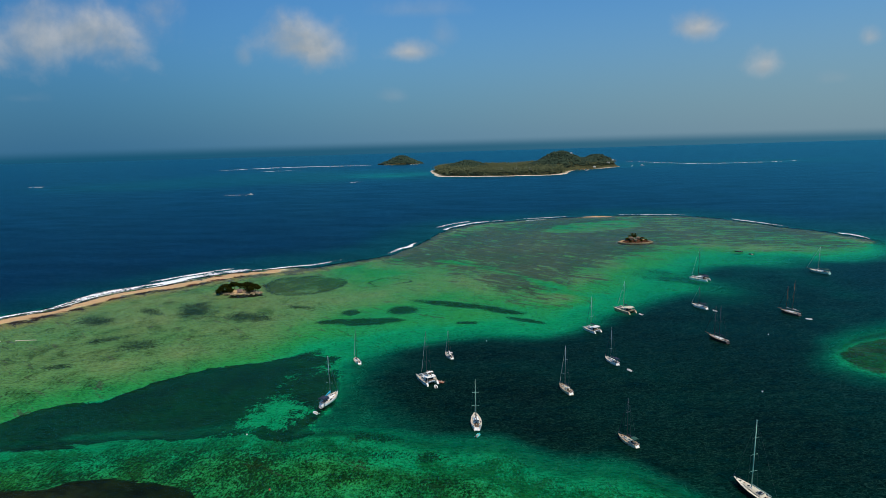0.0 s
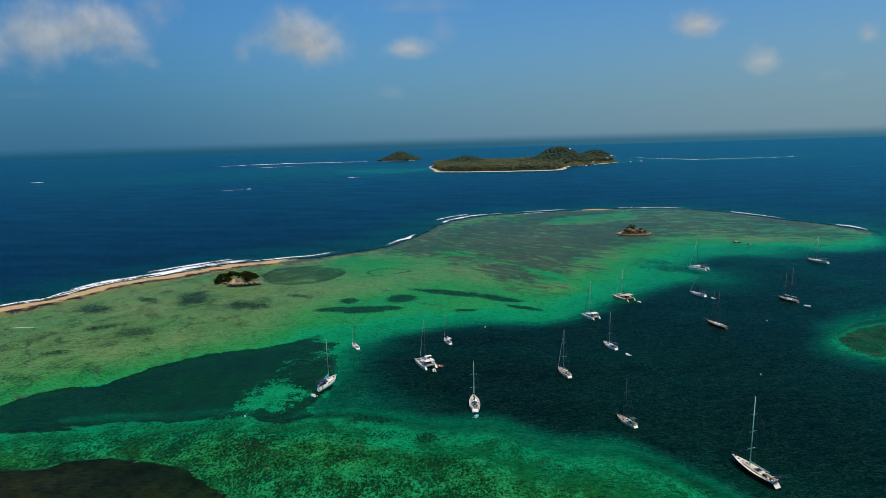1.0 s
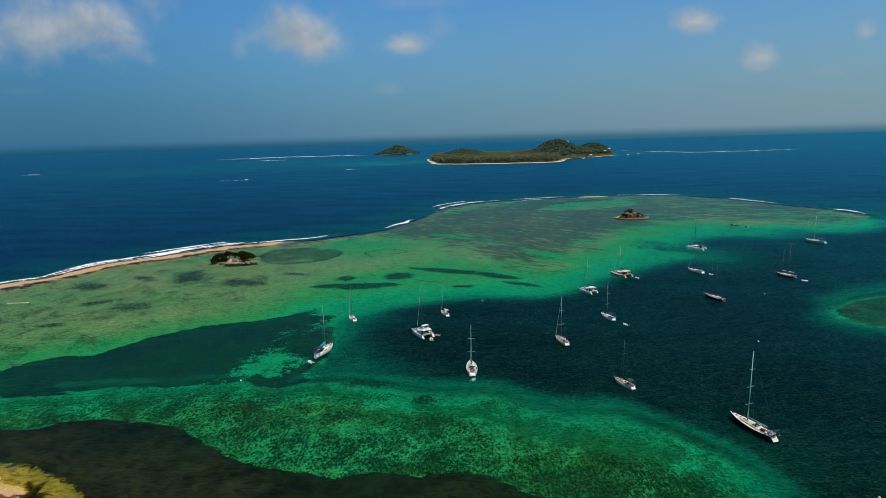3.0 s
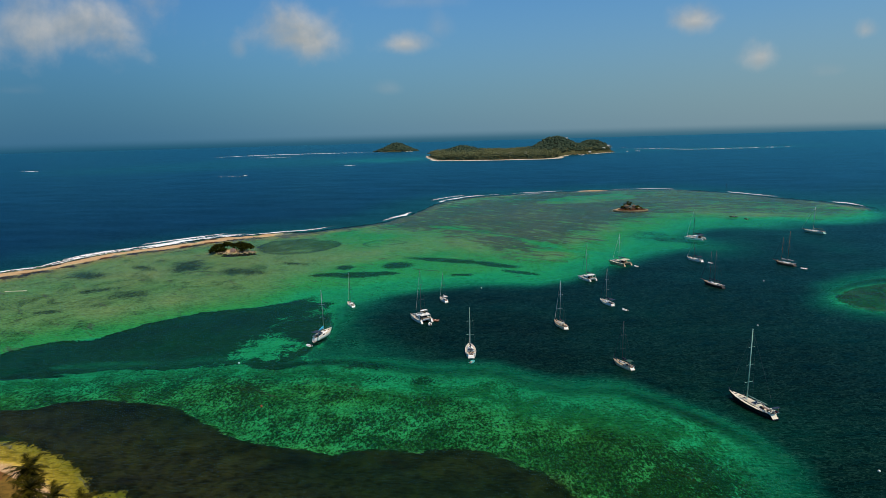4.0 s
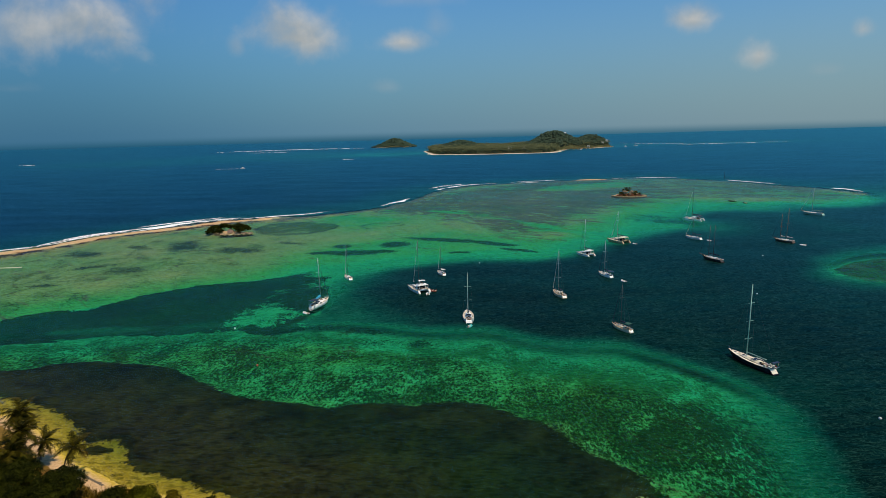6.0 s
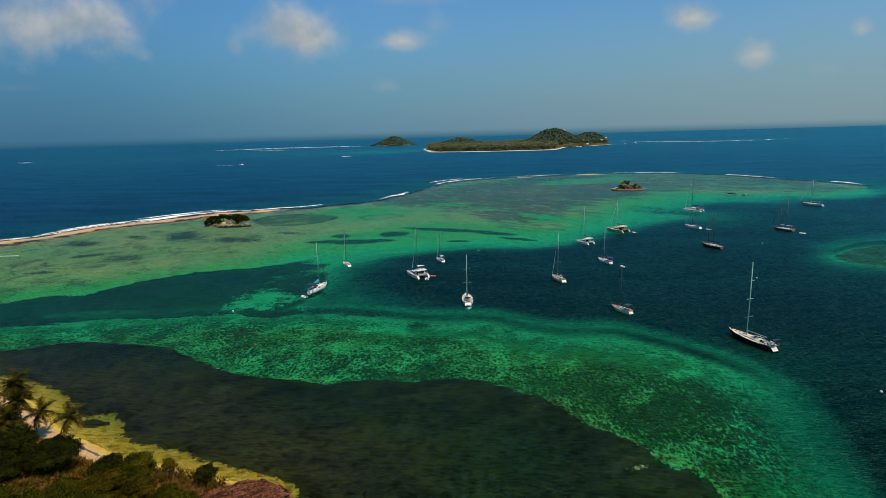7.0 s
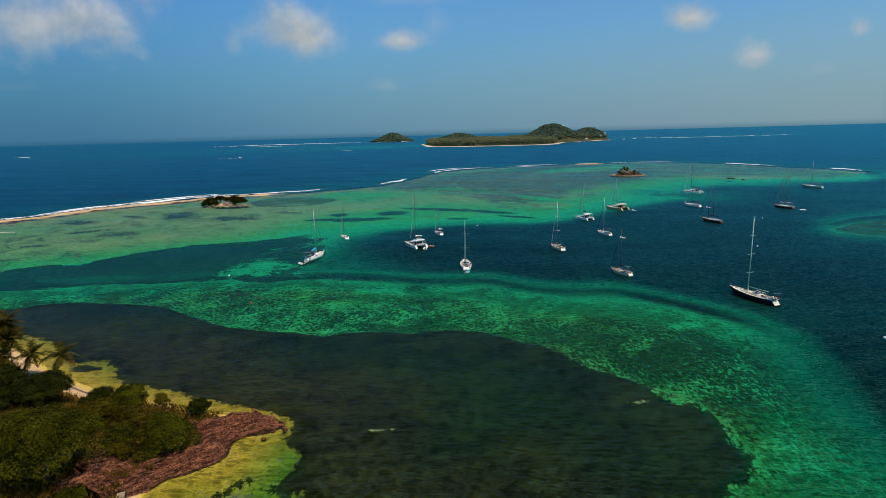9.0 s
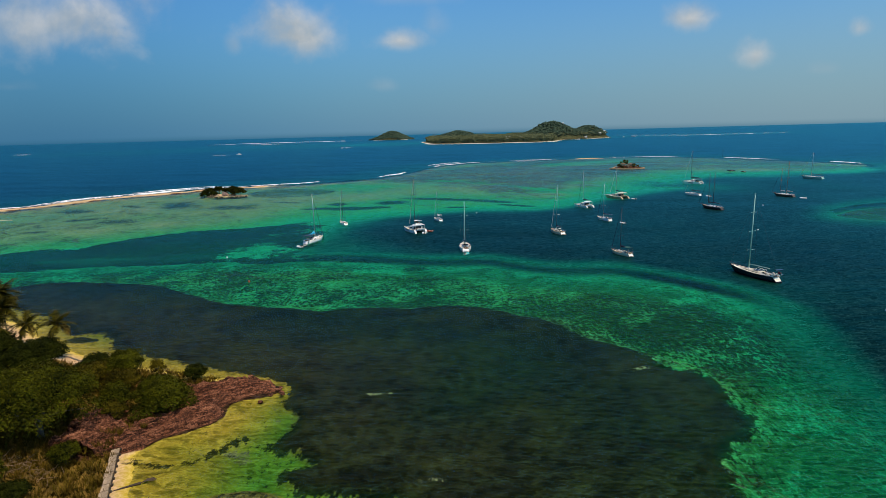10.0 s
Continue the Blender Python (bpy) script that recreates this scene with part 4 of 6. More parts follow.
    part("cockpit_table", block(bmesh.new(), (0.9, 0.5, 0.08), (X(0.22), 0, fl + 0.72), 0.03), TEAK, ob)
    part("life_raft", block(bmesh.new(), (0.75, 0.5, 0.28), (X(0.60), 0.15, sheer(0.6) + 0.50), 0.08), CANVAS_WHITE if hull is not GEL else CUSHION, ob)
    part("anchor_windlass", block(bmesh.new(), (0.35, 0.30, 0.25), (X(0.92), 0, sheer(0.92) + 0.12), 0.06), ENGINE, ob)
    part("coiled_rope", block(bmesh.new(), (0.5, 0.4, 0.16), (X(0.765), -0.3, sheer(0.76) + 0.12), 0.06), CUSHION, ob)
    part("fuel_cans", block(bmesh.new(), (0.9, 0.22, 0.36), (X(0.36), -B * 0.40, sheer(0.36) + 0.2), 0.05), CANVAS_NAVY, ob)
    part("helm_seat", block(bmesh.new(), (0.45, B * 0.30, 0.40), (X(0.085), 0, fl + 0.55), 0.06), CUSHION, ob)
    bowx = X(1.0)
    if sprit:
        part("bowsprit", tube(bmesh.new(), [(X(0.93), 0, sheer(0.95) + 0.1), (X(1) + sprit, 0, sheer(1) + 0.45)], [0.14, 0.07]), WOOD_SPAR, ob)
        bowx += sprit
    if masts == 1:
        rig(ob, L, X(mast_at), sheer(mast_at) + 0.4, height, spar, spreaders, boom, cover, bow=bowx, beam=B, furl=furl, furl_mat=furl_mat, stack=stack)
    else:
        rig(ob, L, X(main_at), sheer(main_at) + 0.45, height, spar, spreaders, 0.30, cover, bow=X(0.72), beam=B, furl=False)
        rig(ob, L, X(0.70), sheer(0.70) + 0.35, height * fore, spar, spreaders, 0.25, cover, bow=bowx, stern=X(0.4), beam=B * 0.9, furl=furl, furl_mat=furl_mat)
    part("anchor_line", rod((X(0.99), 0, sheer(1) - 0.1), (X(1) + 1.6, 0.1, 0.0), r=0.025, seg=4), STEEL, ob)
    if flag:
        part("flag_staff", rod((X(0.02), B * 0.22, sheer(0) + 0.5), (X(0.0) - 0.3, B * 0.24, sheer(0) + 1.9), r=0.02), STEEL, ob)
        part("flag", block(bmesh.new(), (0.75, 0.03, 0.5), (X(0.0) - 0.55, B * 0.25, sheer(0) + 1.55)), RED, ob)
    return ob


def catamaran(m, label, L=13.0, height=19.0, hull=GEL, cover=CANVAS_NAVY, hardtop=GEL, spar=ALLOY, furl=True, cover_on=True, fly=False, name="catamaran", furl_mat=None, cabin=GEL, mast_at=0.58, stack=0.55):
    ob = base(name, m, label, "catamaran", "moored sailing yachts")
    W, F = 0.54 * L, 0.105 * L
    hb = 0.135 * L
    off = W / 2 - hb / 2
    X = lambda s: -L / 2 + L * s
    for sgn in (-1, 1):
        h = part("hull", hull_mesh(L, hb, F, shift=sgn * off), hull, ob, smooth=True)
        part("hull_deck", deck_mesh(L, hb, F, 0.10, 0.985, inset=0.97, shift=sgn * off), DECK, h)
        bm = bmesh.new()
        for k, s in enumerate((0.01, 0.045, 0.08)):
            block(bm, (0.45, hb * 0.6, 0.14), (X(s) + 0.3, sgn * off, 0.35 + 0.36 * k), 0.03)
        part("transom_step", bm, DECK, h)
        part("hull_window", block(bmesh.new(), (0.22 * L, 0.05, 0.26), (X(0.52), sgn * (W / 2 - 0.01), F * 0.66), 0.02), GLASS_DARK, h)
        bm = bmesh.new()
        st = [0.12, 0.28, 0.44, 0.60, 0.76, 0.92]
        for s in st:
            tube(bm, [(X(s), sgn * (off + hb * 0.40 * (1 - max(0, s - 0.5))), F), (X(s), sgn * (off + hb * 0.40 * (1 - max(0, s - 0.5))), F * 1.1 + 0.62)], 0.018, 4)
        tube(bm, [(X(s), sgn * (off + hb * 0.40 * (1 - max(0, s - 0.5))), F * 1.1 + 0.62) for s in st], 0.014, 4)
        part("guard_rail", bm, STEEL, h)
    inner = W - 2 * hb + 0.3
    part("bridgedeck", block(bmesh.new(), (0.58 * L, inner, 0.42), (X(0.40), 0, F - 0.18), 0.08), hull, ob)
    part("side_deck", block(bmesh.new(), (0.56 * L, W * 0.86, 0.07), (X(0.41), 0, F + 0.06), 0.02), DECK, ob)
    # saloon with a wrap of dark windows
    rings = []
    for s, wf, h in ((0.30, 0.74, 1.25), (0.40, 0.76, 1.28), (0.52, 0.72, 1.18), (0.62, 0.62, 0.82), (0.685, 0.48, 0.18)):
        hw, z0 = W * wf / 2, F + 0.06
        rings.append([(X(s), -hw, z0), (X(s), -hw * 0.93, z0 + h * 0.80), (X(s), -hw * 0.80, z0 + h), (X(s), 0, z0 + h + 0.08), (X(s), hw * 0.80, z0 + h), (X(s), hw * 0.93, z0 + h * 0.80), (X(s), hw, z0)])
    sal = part("saloon", loft(bmesh.new(), rings), cabin, ob, smooth=False)
    for sgn in (-1, 1):
        part("saloon_window", block(bmesh.new(), (0.20 * L, 0.07, 0.48), (X(0.42), sgn * W * 0.362, F + 0.68), 0.03), GLASS_DARK, sal)
        w = part("saloon_window", block(bmesh.new(), (0.05, W * 0.24, 0.46), (0, 0, 0), 0.02), GLASS_DARK, sal)
        w.matrix_basis = pose(X(0.615), sgn * W * 0.15, F + 0.66, 0, -47, 0)
    part("saloon_door", block(bmesh.new(), (0.06, W * 0.52, 0.95), (X(0.298), 0, F + 0.62), 0.02), GLASS_DARK, sal)
    # cockpit under a hard top
    zt = F + 1.95
    part("cockpit_sole", block(bmesh.new(), (0.20 * L, W * 0.56, 0.05), (X(0.19), 0, F + 0.13)), SOLE, ob)
    part("aft_bench", block(bmesh.new(), (0.6, W * 0.46, 0.42), (X(0.115), 0, F + 0.30), 0.06), hull, ob)
    part("bench_cushion", block(bmesh.new(), (0.58, W * 0.45, 0.12), (X(0.115), 0, F + 0.57), 0.04), CUSHION, ob)
    part("cockpit_table", block(bmesh.new(), (1.0, 1.4, 0.06), (X(0.19), W * 0.1, F + 0.80), 0.02), TEAK, ob)
    rings = []
    for s, wf in ((0.09, 0.62), (0.13, 0.70), (0.30, 0.72), (0.36, 0.60)):
        hw = W * wf / 2
        rings.append([(X(s), -hw, zt), (X(s), -hw * 0.9, zt + 0.16), (X(s), 0, zt + 0.26), (X(s), hw * 0.9, zt + 0.16), (X(s), hw, zt), (X(s), 0, zt - 0.02)])
    top = part("hard_top", loft(bmesh.new(), rings), hardtop, ob, smooth=False)
    for s in (0.10, 0.29):
        for sgn in (-1, 1):
            part("hard_top_post", rod((X(s), sgn * W * 0.33, F), (X(s), sgn * W * 0.31, zt + 0.05), r=0.05), hull, top)
    if fly:
        part("helm_seat", block(bmesh.new(), (0.7, 1.4, 0.5), (X(0.27), W * 0.05, zt + 0.45), 0.08), cabin, ob)
        f = part("fly_canopy", canopy(bmesh.new(), X(0.20), X(0.33), W * 0.46, zt + 1.75, 0.15, 0.06), hardtop, ob)
        for s in (0.205, 0.325):
            for sgn in (-1, 1):
                part("canopy_post", rod((X(s), sgn * W * 0.2, zt + 0.15), (X(s), sgn * W * 0.2, zt + 1.78), r=0.035), STEEL, f)
    # forward beam and nets
    part("crossbeam", rod((X(0.93), -off, F * 1.12), (X(0.93), off, F * 1.12), r=0.11, seg=8), ALLOY, ob)
    for sgn in (-1, 1):
        part("trampoline", block(bmesh.new(), (0.235 * L, inner * 0.46, 0.03), (X(0.81), sgn * inner * 0.245, F * 1.08)), NET, ob)
    part("nacelle", block(bmesh.new(), (0.25 * L, 0.35, 0.2), (X(0.81), 0, F * 1.06), 0.05), hull, ob)
    for sgn in (-1, 1):
        part("locker", block(bmesh.new(), (0.5, 0.7, 0.5), (X(0.15), sgn * W * 0.24, F + 0.36), 0.06), CUSHION, ob)
        part("davit", rod((X(0.09), sgn * W * 0.16, F + 0.6), (X(0.03), sgn * W * 0.16, F + 1.15), (X(-0.05), sgn * W * 0.16, F + 1.05), r=0.05), STEEL, ob)
    rig(ob, L, X(mast_at), F + 0.9, height, spar, 2, 0.40, cover if cover_on else None, 1.75, bow=X(0.93), stern=X(0.1), beam=W * 0.7, furl=furl, furl_mat=furl_mat, stack=stack)
    return ob


def dinghy(m, label, mat=RUBBER, L=3.1, engine=True, name="dinghy"):
    ob = base(name, m, label, "dinghy", "tenders behind the yachts")
    W, r = 0.52 * L, 0.075 * L
    pts = [(-L / 2, -W / 2 + r, r), (0.1 * L, -W / 2 + r, r), (0.34 * L, -W * 0.30, r * 1.25), (0.47 * L, 0, r * 1.6), (0.34 * L, W * 0.30, r * 1.25), (0.1 * L, W / 2 - r, r), (-L / 2, W / 2 - r, r)]
    part("buoyancy_tube", tube(bmesh.new(), [Vector(p) for p in pts], [r * 0.7, r, r, r, r, r, r * 0.7], 8), mat, ob, smooth=True)
    part("floor", block(bmesh.new(), (0.8 * L, W * 0.55, 0.06), (-0.05 * L, 0, r * 0.75), 0.02), DECK, ob)
    part("transom", block(bmesh.new(), (0.06, W * 0.6, 2 * r), (-0.42 * L, 0, r * 1.2), 0.01), DECK, ob)
    part("thwart", block(bmesh.new(), (0.25, W * 0.7, 0.08), (-0.08 * L, 0, r * 2.0), 0.02), DECK, ob)
    if engine:
        e = part("outboard", block(bmesh.new(), (0.30, 0.26, 0.42), (-0.50 * L, 0, r * 3.2), 0.06), ENGINE, ob)
        part("engine_leg", block(bmesh.new(), (0.12, 0.10, 0.75), (-0.50 * L, 0, r * 0.8), 0.02), ENGINE, e)
    return ob


# ------------------------------------------------------------------ the anchorage
sailboat(pose(-58.0, 232.1, 0, 0, 0, 69), "white sloop with turquoise sail cover and dark bimini, riding at anchor", 13.0, 19.3, GEL, DECK, ALLOY, CANVAS_BLUE, CANVAS_NAVY, CANVAS_NAVY, 2, arch=True, furl_mat=ALLOY_DARK, stack=1.5)
sailboat(pose(-53.9, 275.9, 0, 0, 0, 118), "small white sloop with bare boom at a mooring", 8.8, 17.0, GEL, DECK, ALLOY_DARK, None, None, None, 1)
catamaran(pose(-18.1, 251.5, 0, 0, 0, 120), "large white catamaran with flybridge and brown mast cover at anchor", 12.4, 23.0, GEL, CUSHION, GEL, ALLOY_DARK, fly=True, mast_at=0.50, stack=1.3)
sailboat(pose(-8.7, 280.9, 0, 0, 0, 113), "small white sloop with stowed white sail at a mooring", 8.8, 14.0, GEL, DECK, ALLOY_DARK, CANVAS_WHITE, CANVAS_WHITE, None, 1)
sailboat(pose(2.9, 210.0, 0, 0, 0, 92), "white sloop with pale green spar and open cockpit at anchor", 12.6, 17.4, GEL, DECK, SEA_GREEN, CANVAS_NAVY, None, CANVAS_NAVY, 2)
sailboat(pose(41.8, 238.7, 0, 0, 0, 108), "cream and white sloop with dark sail cover at anchor", 10.9, 19.6, CREAM, TEAK, ALLOY, CANVAS_NAVY, None, CANVAS_WHITE, 2)
catamaran(pose(69.9, 317.4, 0, 0, 0, 120), "white catamaran with navy boom cover at anchor", 10.8, 19.6, GEL, CANVAS_NAVY, GEL, ALLOY, furl_mat=CANVAS_NAVY)
catamaran(pose(97.5, 353.0, 0, 0, 0, 122), "tan and cream catamaran with dark canopy at anchor", 13.8, 18.5, TAN_HULL, CANVAS_NAVY, CREAM, ALLOY, furl_mat=CANVAS_WHITE, cabin=CREAM)
sailboat(pose(69.0, 270.2, 0, 0, 0, 112), "white ketch style sloop with navy canvas and stern arch", 10.4, 16.8, GEL, DECK, ALLOY, CANVAS_NAVY, CANVAS_NAVY, None, 2, arch=True, furl_mat=CANVAS_NAVY)
sailboat(pose(55.9, 194.1, 0, 0, 0, 118), "cream sloop with navy sail cover and green canopy at anchor", 9.8, 16.2, CREAM, TEAK, ALLOY_DARK, CANVAS_NAVY, CANVAS_GREEN, None, 2, furl_mat=CANVAS_NAVY)
catamaran(pose(172.2, 428.7, 0, 0, 0, 138), "white catamaran with black sail cover far out on the reef edge", 14.0, 24.0, GEL, CANVAS_NAVY, CANVAS_NAVY, ALLOY_DARK)
sailboat(pose(144.6, 358.2, 0, 0, 0, 118), "white sloop with dark canvas over its grey deck", 12.0, 13.0, GEL, DECK, ALLOY_DARK, CANVAS_NAVY, CANVAS_NAVY, None, 1)
sailboat(pose(130.8, 298.0, 0, 0, 0, 112), "black two masted schooner with bowsprit at anchor", 14.0, 18.5, BLACK_WOOD, TEAK, ALLOY_DARK, CANVAS_NAVY, None, None, 1, masts=2, sprit=2.2, main_at=0.47, fore=0.96, furl_mat=CANVAS_NAVY, name="schooner", beam=0.26)
sailboat(pose(190.8, 341.8, 0, 0, 0, 118), "brown wooden two masted ketch at anchor", 12.6, 20.0, BROWN_HULL, TEAK, WOOD_SPAR, CANVAS_WHITE, None, None, 1, masts=2, sprit=1.6, furl_mat=CANVAS_NAVY, name="ketch", fore=0.80)
sailboat(pose(266.3, 442.9, 0, 0, 0, 122), "pale green hulled cutter with bowsprit at anchor", 16.0, 19.5, SEA_GREEN, DECK, ALLOY, CANVAS_GREEN, CANVAS_GREEN, None, 2, sprit=1.5)
sailboat(pose(84.4, 161.2, 0, 0, 0, 110), "large black hulled sloop with tall pale mast and pale deck", 17.6, 23.6, NAVY, PALE_DECK, SEA_GREEN, None, None, None, 3, flag=True, furl=False, arch=True, cabin_mat=CREAM, boom=0.40, beam=0.235, free=0.075, mast_at=0.60)

dinghy(pose(-61.0, 220.0, 0, 0, 0, 140), "white inflatable tender with outboard, tied astern")
dinghy(pose(-13.8, 244.0, 0, 0, 0, 100), "white inflatable tender with outboard, tied astern")
dinghy(pose(-12.0, 249.0, 0, 0, 0, 165), "brown red inflatable boat beside a catamaran", RUBBER_BROWN, 4.0, name="inflatable_boat")
dinghy(pose(3.2, 200.0, 0, 0, 0, 60), "turquoise inflatable tender on a line", RUBBER_TEAL, 2.9)
dinghy(pose(195.0, 330.0, 0, 0, 0, 150), "white inflatable tender with outboard, tied astern", RUBBER, 3.4)
dinghy(pose(74.5, 259.0, 0, 0, 0, 120), "white inflatable tender with outboard, tied astern", RUBBER, 3.0)
dinghy(pose(150.5, 349.5, 0, 0, 0, 120), "white inflatable tender with outboard, tied astern", RUBBER, 3.0)
dinghy(pose(105.0, 345.0, 0, 0, 0, 120), "grey inflatable tender with outboard, tied astern", RUBBER, 3.0)
dinghy(pose(245.0, 528.0, 0, 0, 0, 170), "dark open fishing boat over the shallow reef", NAVY, 6.5, name="fishing_boat")
dinghy(pose(250.0, 515.0, 0, 0, 0, 100), "dark open fishing boat over the shallow reef", NAVY, 4.5, name="fishing_boat")


def buoy(x, y, mat=BUOY_WHITE, r=0.32, label="white mooring buoy floating on the water"):
    ob = base("mooring_buoy", pose(x, y, 0), label, "buoy", "mooring buoys")
    bm = bmesh.new()
    loft(bm, [[(r * f * math.cos(a), r * f * math.sin(a), z) for a in (k * math.pi / 5 for k in range(10))] for f, z in ((0.3, -0.2), (0.9, 0.0), (1.0, 0.2), (0.75, 0.42), (0.25, 0.52))])
    part("float", bm, mat, ob, smooth=True)
    part("ring", rod((0, -0.08, 0.5), (0, -0.08, 0.68), (0, 0.08, 0.68), (0, 0.08, 0.5), r=0.025), STEEL, ob)


for bx, by, *bm_ in ((11, 303), (-83, 203), (122, 234), (98, 127), (-63, 167, RUBBER_RED), (160, 305)):
    buoy(bx, by, *(bm_ or [BUOY_WHITE]), label="orange mooring buoy floating on the water" if bm_ else "white mooring buoy floating on the water")

# ------------------------------------------------------------------ surf
def foam_material():
    m, n = material("surf foam")
    geo = n.add("ShaderNodeNewGeometry").outputs["Position"]
    lace = n.add("ShaderNodeAttribute", attribute_name="lace").outputs["Fac"]
    web = n.noise(n.stretch(geo, (0.35, 0.7, 1)), 1.0, 6.0, 0.65, 0.6)
    long = n.noise(geo, 0.045, 3.0, 0.5)
    k = n.math("ADD", lace, n.math("ADD", n.math("MULTIPLY", n.math("SUBTRACT", web, 0.5), 1.9), n.math("MULTIPLY", n.math("SUBTRACT", long, 0.5), 1.6)))
    b = n.add("ShaderNodeBsdfPrincipled", {"Base Color": (0.82, 0.84, 0.84, 1), "Roughness": 0.8})
    mixed = n.add("ShaderNodeMixShader", {0: n.smooth(k, 0.36, 0.62), 1: n.add("ShaderNodeBsdfTransparent"), 2: b})
    n.add("ShaderNodeOutputMaterial", {0: mixed})
    return m


FOAM = foam_material()


def breaker(line, off, width, high=0.5, full=0.62, seed=0):
    """A breaking wave along a plan line: a low roller with torn foam behind it."""
    line = np.array(line, float)
    seg = np.linalg.norm(np.diff(line, axis=0), axis=1)
    s = np.concatenate([[0], np.cumsum(seg)])
    n = max(6, int(s[-1] / 3.0))
    q = np.linspace(0, s[-1], n)
    px, py = np.interp(q, s, line[:, 0]), np.interp(q, s, line[:, 1])
    tx, ty = np.gradient(px), np.gradient(py)
    ln = np.hypot(tx, ty)
    nx, ny = -ty / ln, tx / ln
    verts, lace, faces = [], [], []
    prof = ((-0.55, 0.06, 0.0), (-0.35, 0.10, 0.45), (-0.1, 0.35, 0.8), (0.08, 1.0, 1.0), (0.28, 0.85, 1.0), (0.42, 0.22, 0.8), (0.6, 0.05, 0.0))
    for i in range(n):
        end = math.sin(math.pi * min(1, max(0, i / (n - 1)))) ** 0.35
        w = width * (0.65 + 0.45 * float(wobble(px[i], py[i], 27, seed)))
        o = off + 1.6 * float(wobble(px[i], py[i], 38, seed + 3))
        for a, h, la in prof:
            d = o - a * w
            verts.append((px[i] + nx[i] * d, py[i] + ny[i] * d, 0.04 + high * h * end))
            lace.append((la * full * 1.35 - 0.35 * (1 - end)) * (0.3 + 0.7 * end))
    m = len(prof)
    for i in range(n - 1):
        for k in range(m - 1):
            a = i * m + k
            faces.append((a, a + 1, a + m + 1, a + m))
    me = bpy.data.meshes.new("breaker")
    me.from_pydata(verts, [], faces)
    me.attributes.new("lace", "FLOAT", "POINT").data.foreach_set("value", lace)
    me.polygons.foreach_set("use_smooth", [True] * len(faces))
    me.materials.append(FOAM)
    return tagged(new("breaker", me), "white foam of a wave breaking on the reef edge", "surf", kind="stuff")


def crest_part(x0, x1):
    """The stretch of the outer reef between two x."""
    c = CREST[(CREST[:, 0] >= x0) & (CREST[:, 0] <= x1) & (CREST[:, 1] > 200)]
    return c


breaker(crest_part(-420, -246), 14, 7.5, 0.4, 0.58, 1)
breaker(crest_part(-268, -176), 18, 15, 0.5, 0.60, 2)
breaker(crest_part(-240, -185), 30, 8, 0.5, 0.55, 3)
breaker(crest_part(-186, -100), 13, 6.0, 0.4, 0.60, 4)
breaker(crest_part(-300, -190), 11, 5.0, 0.12, 0.46, 5)
breaker(crest_part(-240, -170), 21, 12, 0.12, 0.45, 19)
breaker(crest_part(-74, -40), 5, 9.0, 0.5, 0.60, 6)
breaker(crest_part(-24, 66), 6, 8, 0.25, 0.66, 7)
breaker(crest_part(-18, 30), 22, 6, 0.5, 0.5, 8)
breaker(crest_part(66, 150), 8, 4.5, 0.25, 0.58, 9)
breaker(crest_part(60, 120), -10, 5, 0.2, 0.46, 10)
breaker(crest_part(190, 300), 6, 4, 0.25, 0.62, 11)
breaker([(325, 735), (345, 690), (358, 660)], 4, 4.5, 0.5, 0.58, 12)
breaker([(383, 618), (392, 596), (388, 574)], 3, 6.0, 0.5, 0.55, 13)
breaker([(-1020, 2500), (-930, 2580), (-760, 2650), (-350, 2632)], 0, 13, 1.2, 0.6, 14)
breaker([(620, 2420), (700, 2200), (790, 2020), (990, 2025), (1200, 2080)], 0, 9, 1.0, 0.42, 15)
breaker([(-300, 1570), (-260, 1580)], 0, 6, 0.6, 0.6, 16)
breaker([(-1270, 1715), (-1220, 1725)], 0, 7, 0.6, 0.55, 17)
breaker([(-820, 2300), (-700, 2330), (-600, 2320)], 0, 7, 0.6, 0.42, 18)

# ------------------------------------------------------------------ plants


def foliage(name, dark, light, rough=0.6):
    m, n = material(name)
    at = n.add("ShaderNodeNewGeometry")
    rand = at.outputs["Random Per Island"]
    # broad noise darkens whole clumps: the crowns' shaded gaps put into leaf colour
    big = n.noise(at.outputs["Position"], 0.42, 4.0)
    col = n.mix(n.math("ADD", n.math("MULTIPLY", rand, 0.55), n.math("MULTIPLY", n.math("SUBTRACT", big, 0.40), 1.7), True), (*dark, 1), (*light, 1))
    b = n.add("ShaderNodeBsdfPrincipled", {"Base Color": col, "Roughness": rough, "Specular IOR Level": 0.03})
    t = n.add("ShaderNodeBsdfTranslucent", {"Color": col})
    n.add("ShaderNodeOutputMaterial", {0: n.add("ShaderNodeMixShader", {0: 0.15, 1: b, 2: t})})
    return m


LEAF_GREEN = foliage("broad leaves", (0.003, 0.005, 0.0004), (0.092, 0.090, 0.004))
LEAF_DARK = foliage("sea grape leaves", (0.003, 0.005, 0.0005), (0.036, 0.040, 0.003))
LEAF_OLIVE = foliage("dry olive leaves", (0.010, 0.009, 0.001), (0.115, 0.085, 0.005))
# far leaves paler and cooler: distance haze put into their colour
LEAF_HAZED = foliage("hazy island wood", (0.020, 0.038, 0.026), (0.080, 0.110, 0.066))
PALM_HAZED = foliage("hazy island palms", (0.040, 0.052, 0.026), (0.190, 0.200, 0.095))
FROND = foliage("palm fronds", (0.004, 0.006, 0.001), (0.075, 0.058, 0.005), 0.45)
FROND_GOLD = foliage("lower gold fronds", (0.03, 0.018, 0.003), (0.24, 0.15, 0.022), 0.6)
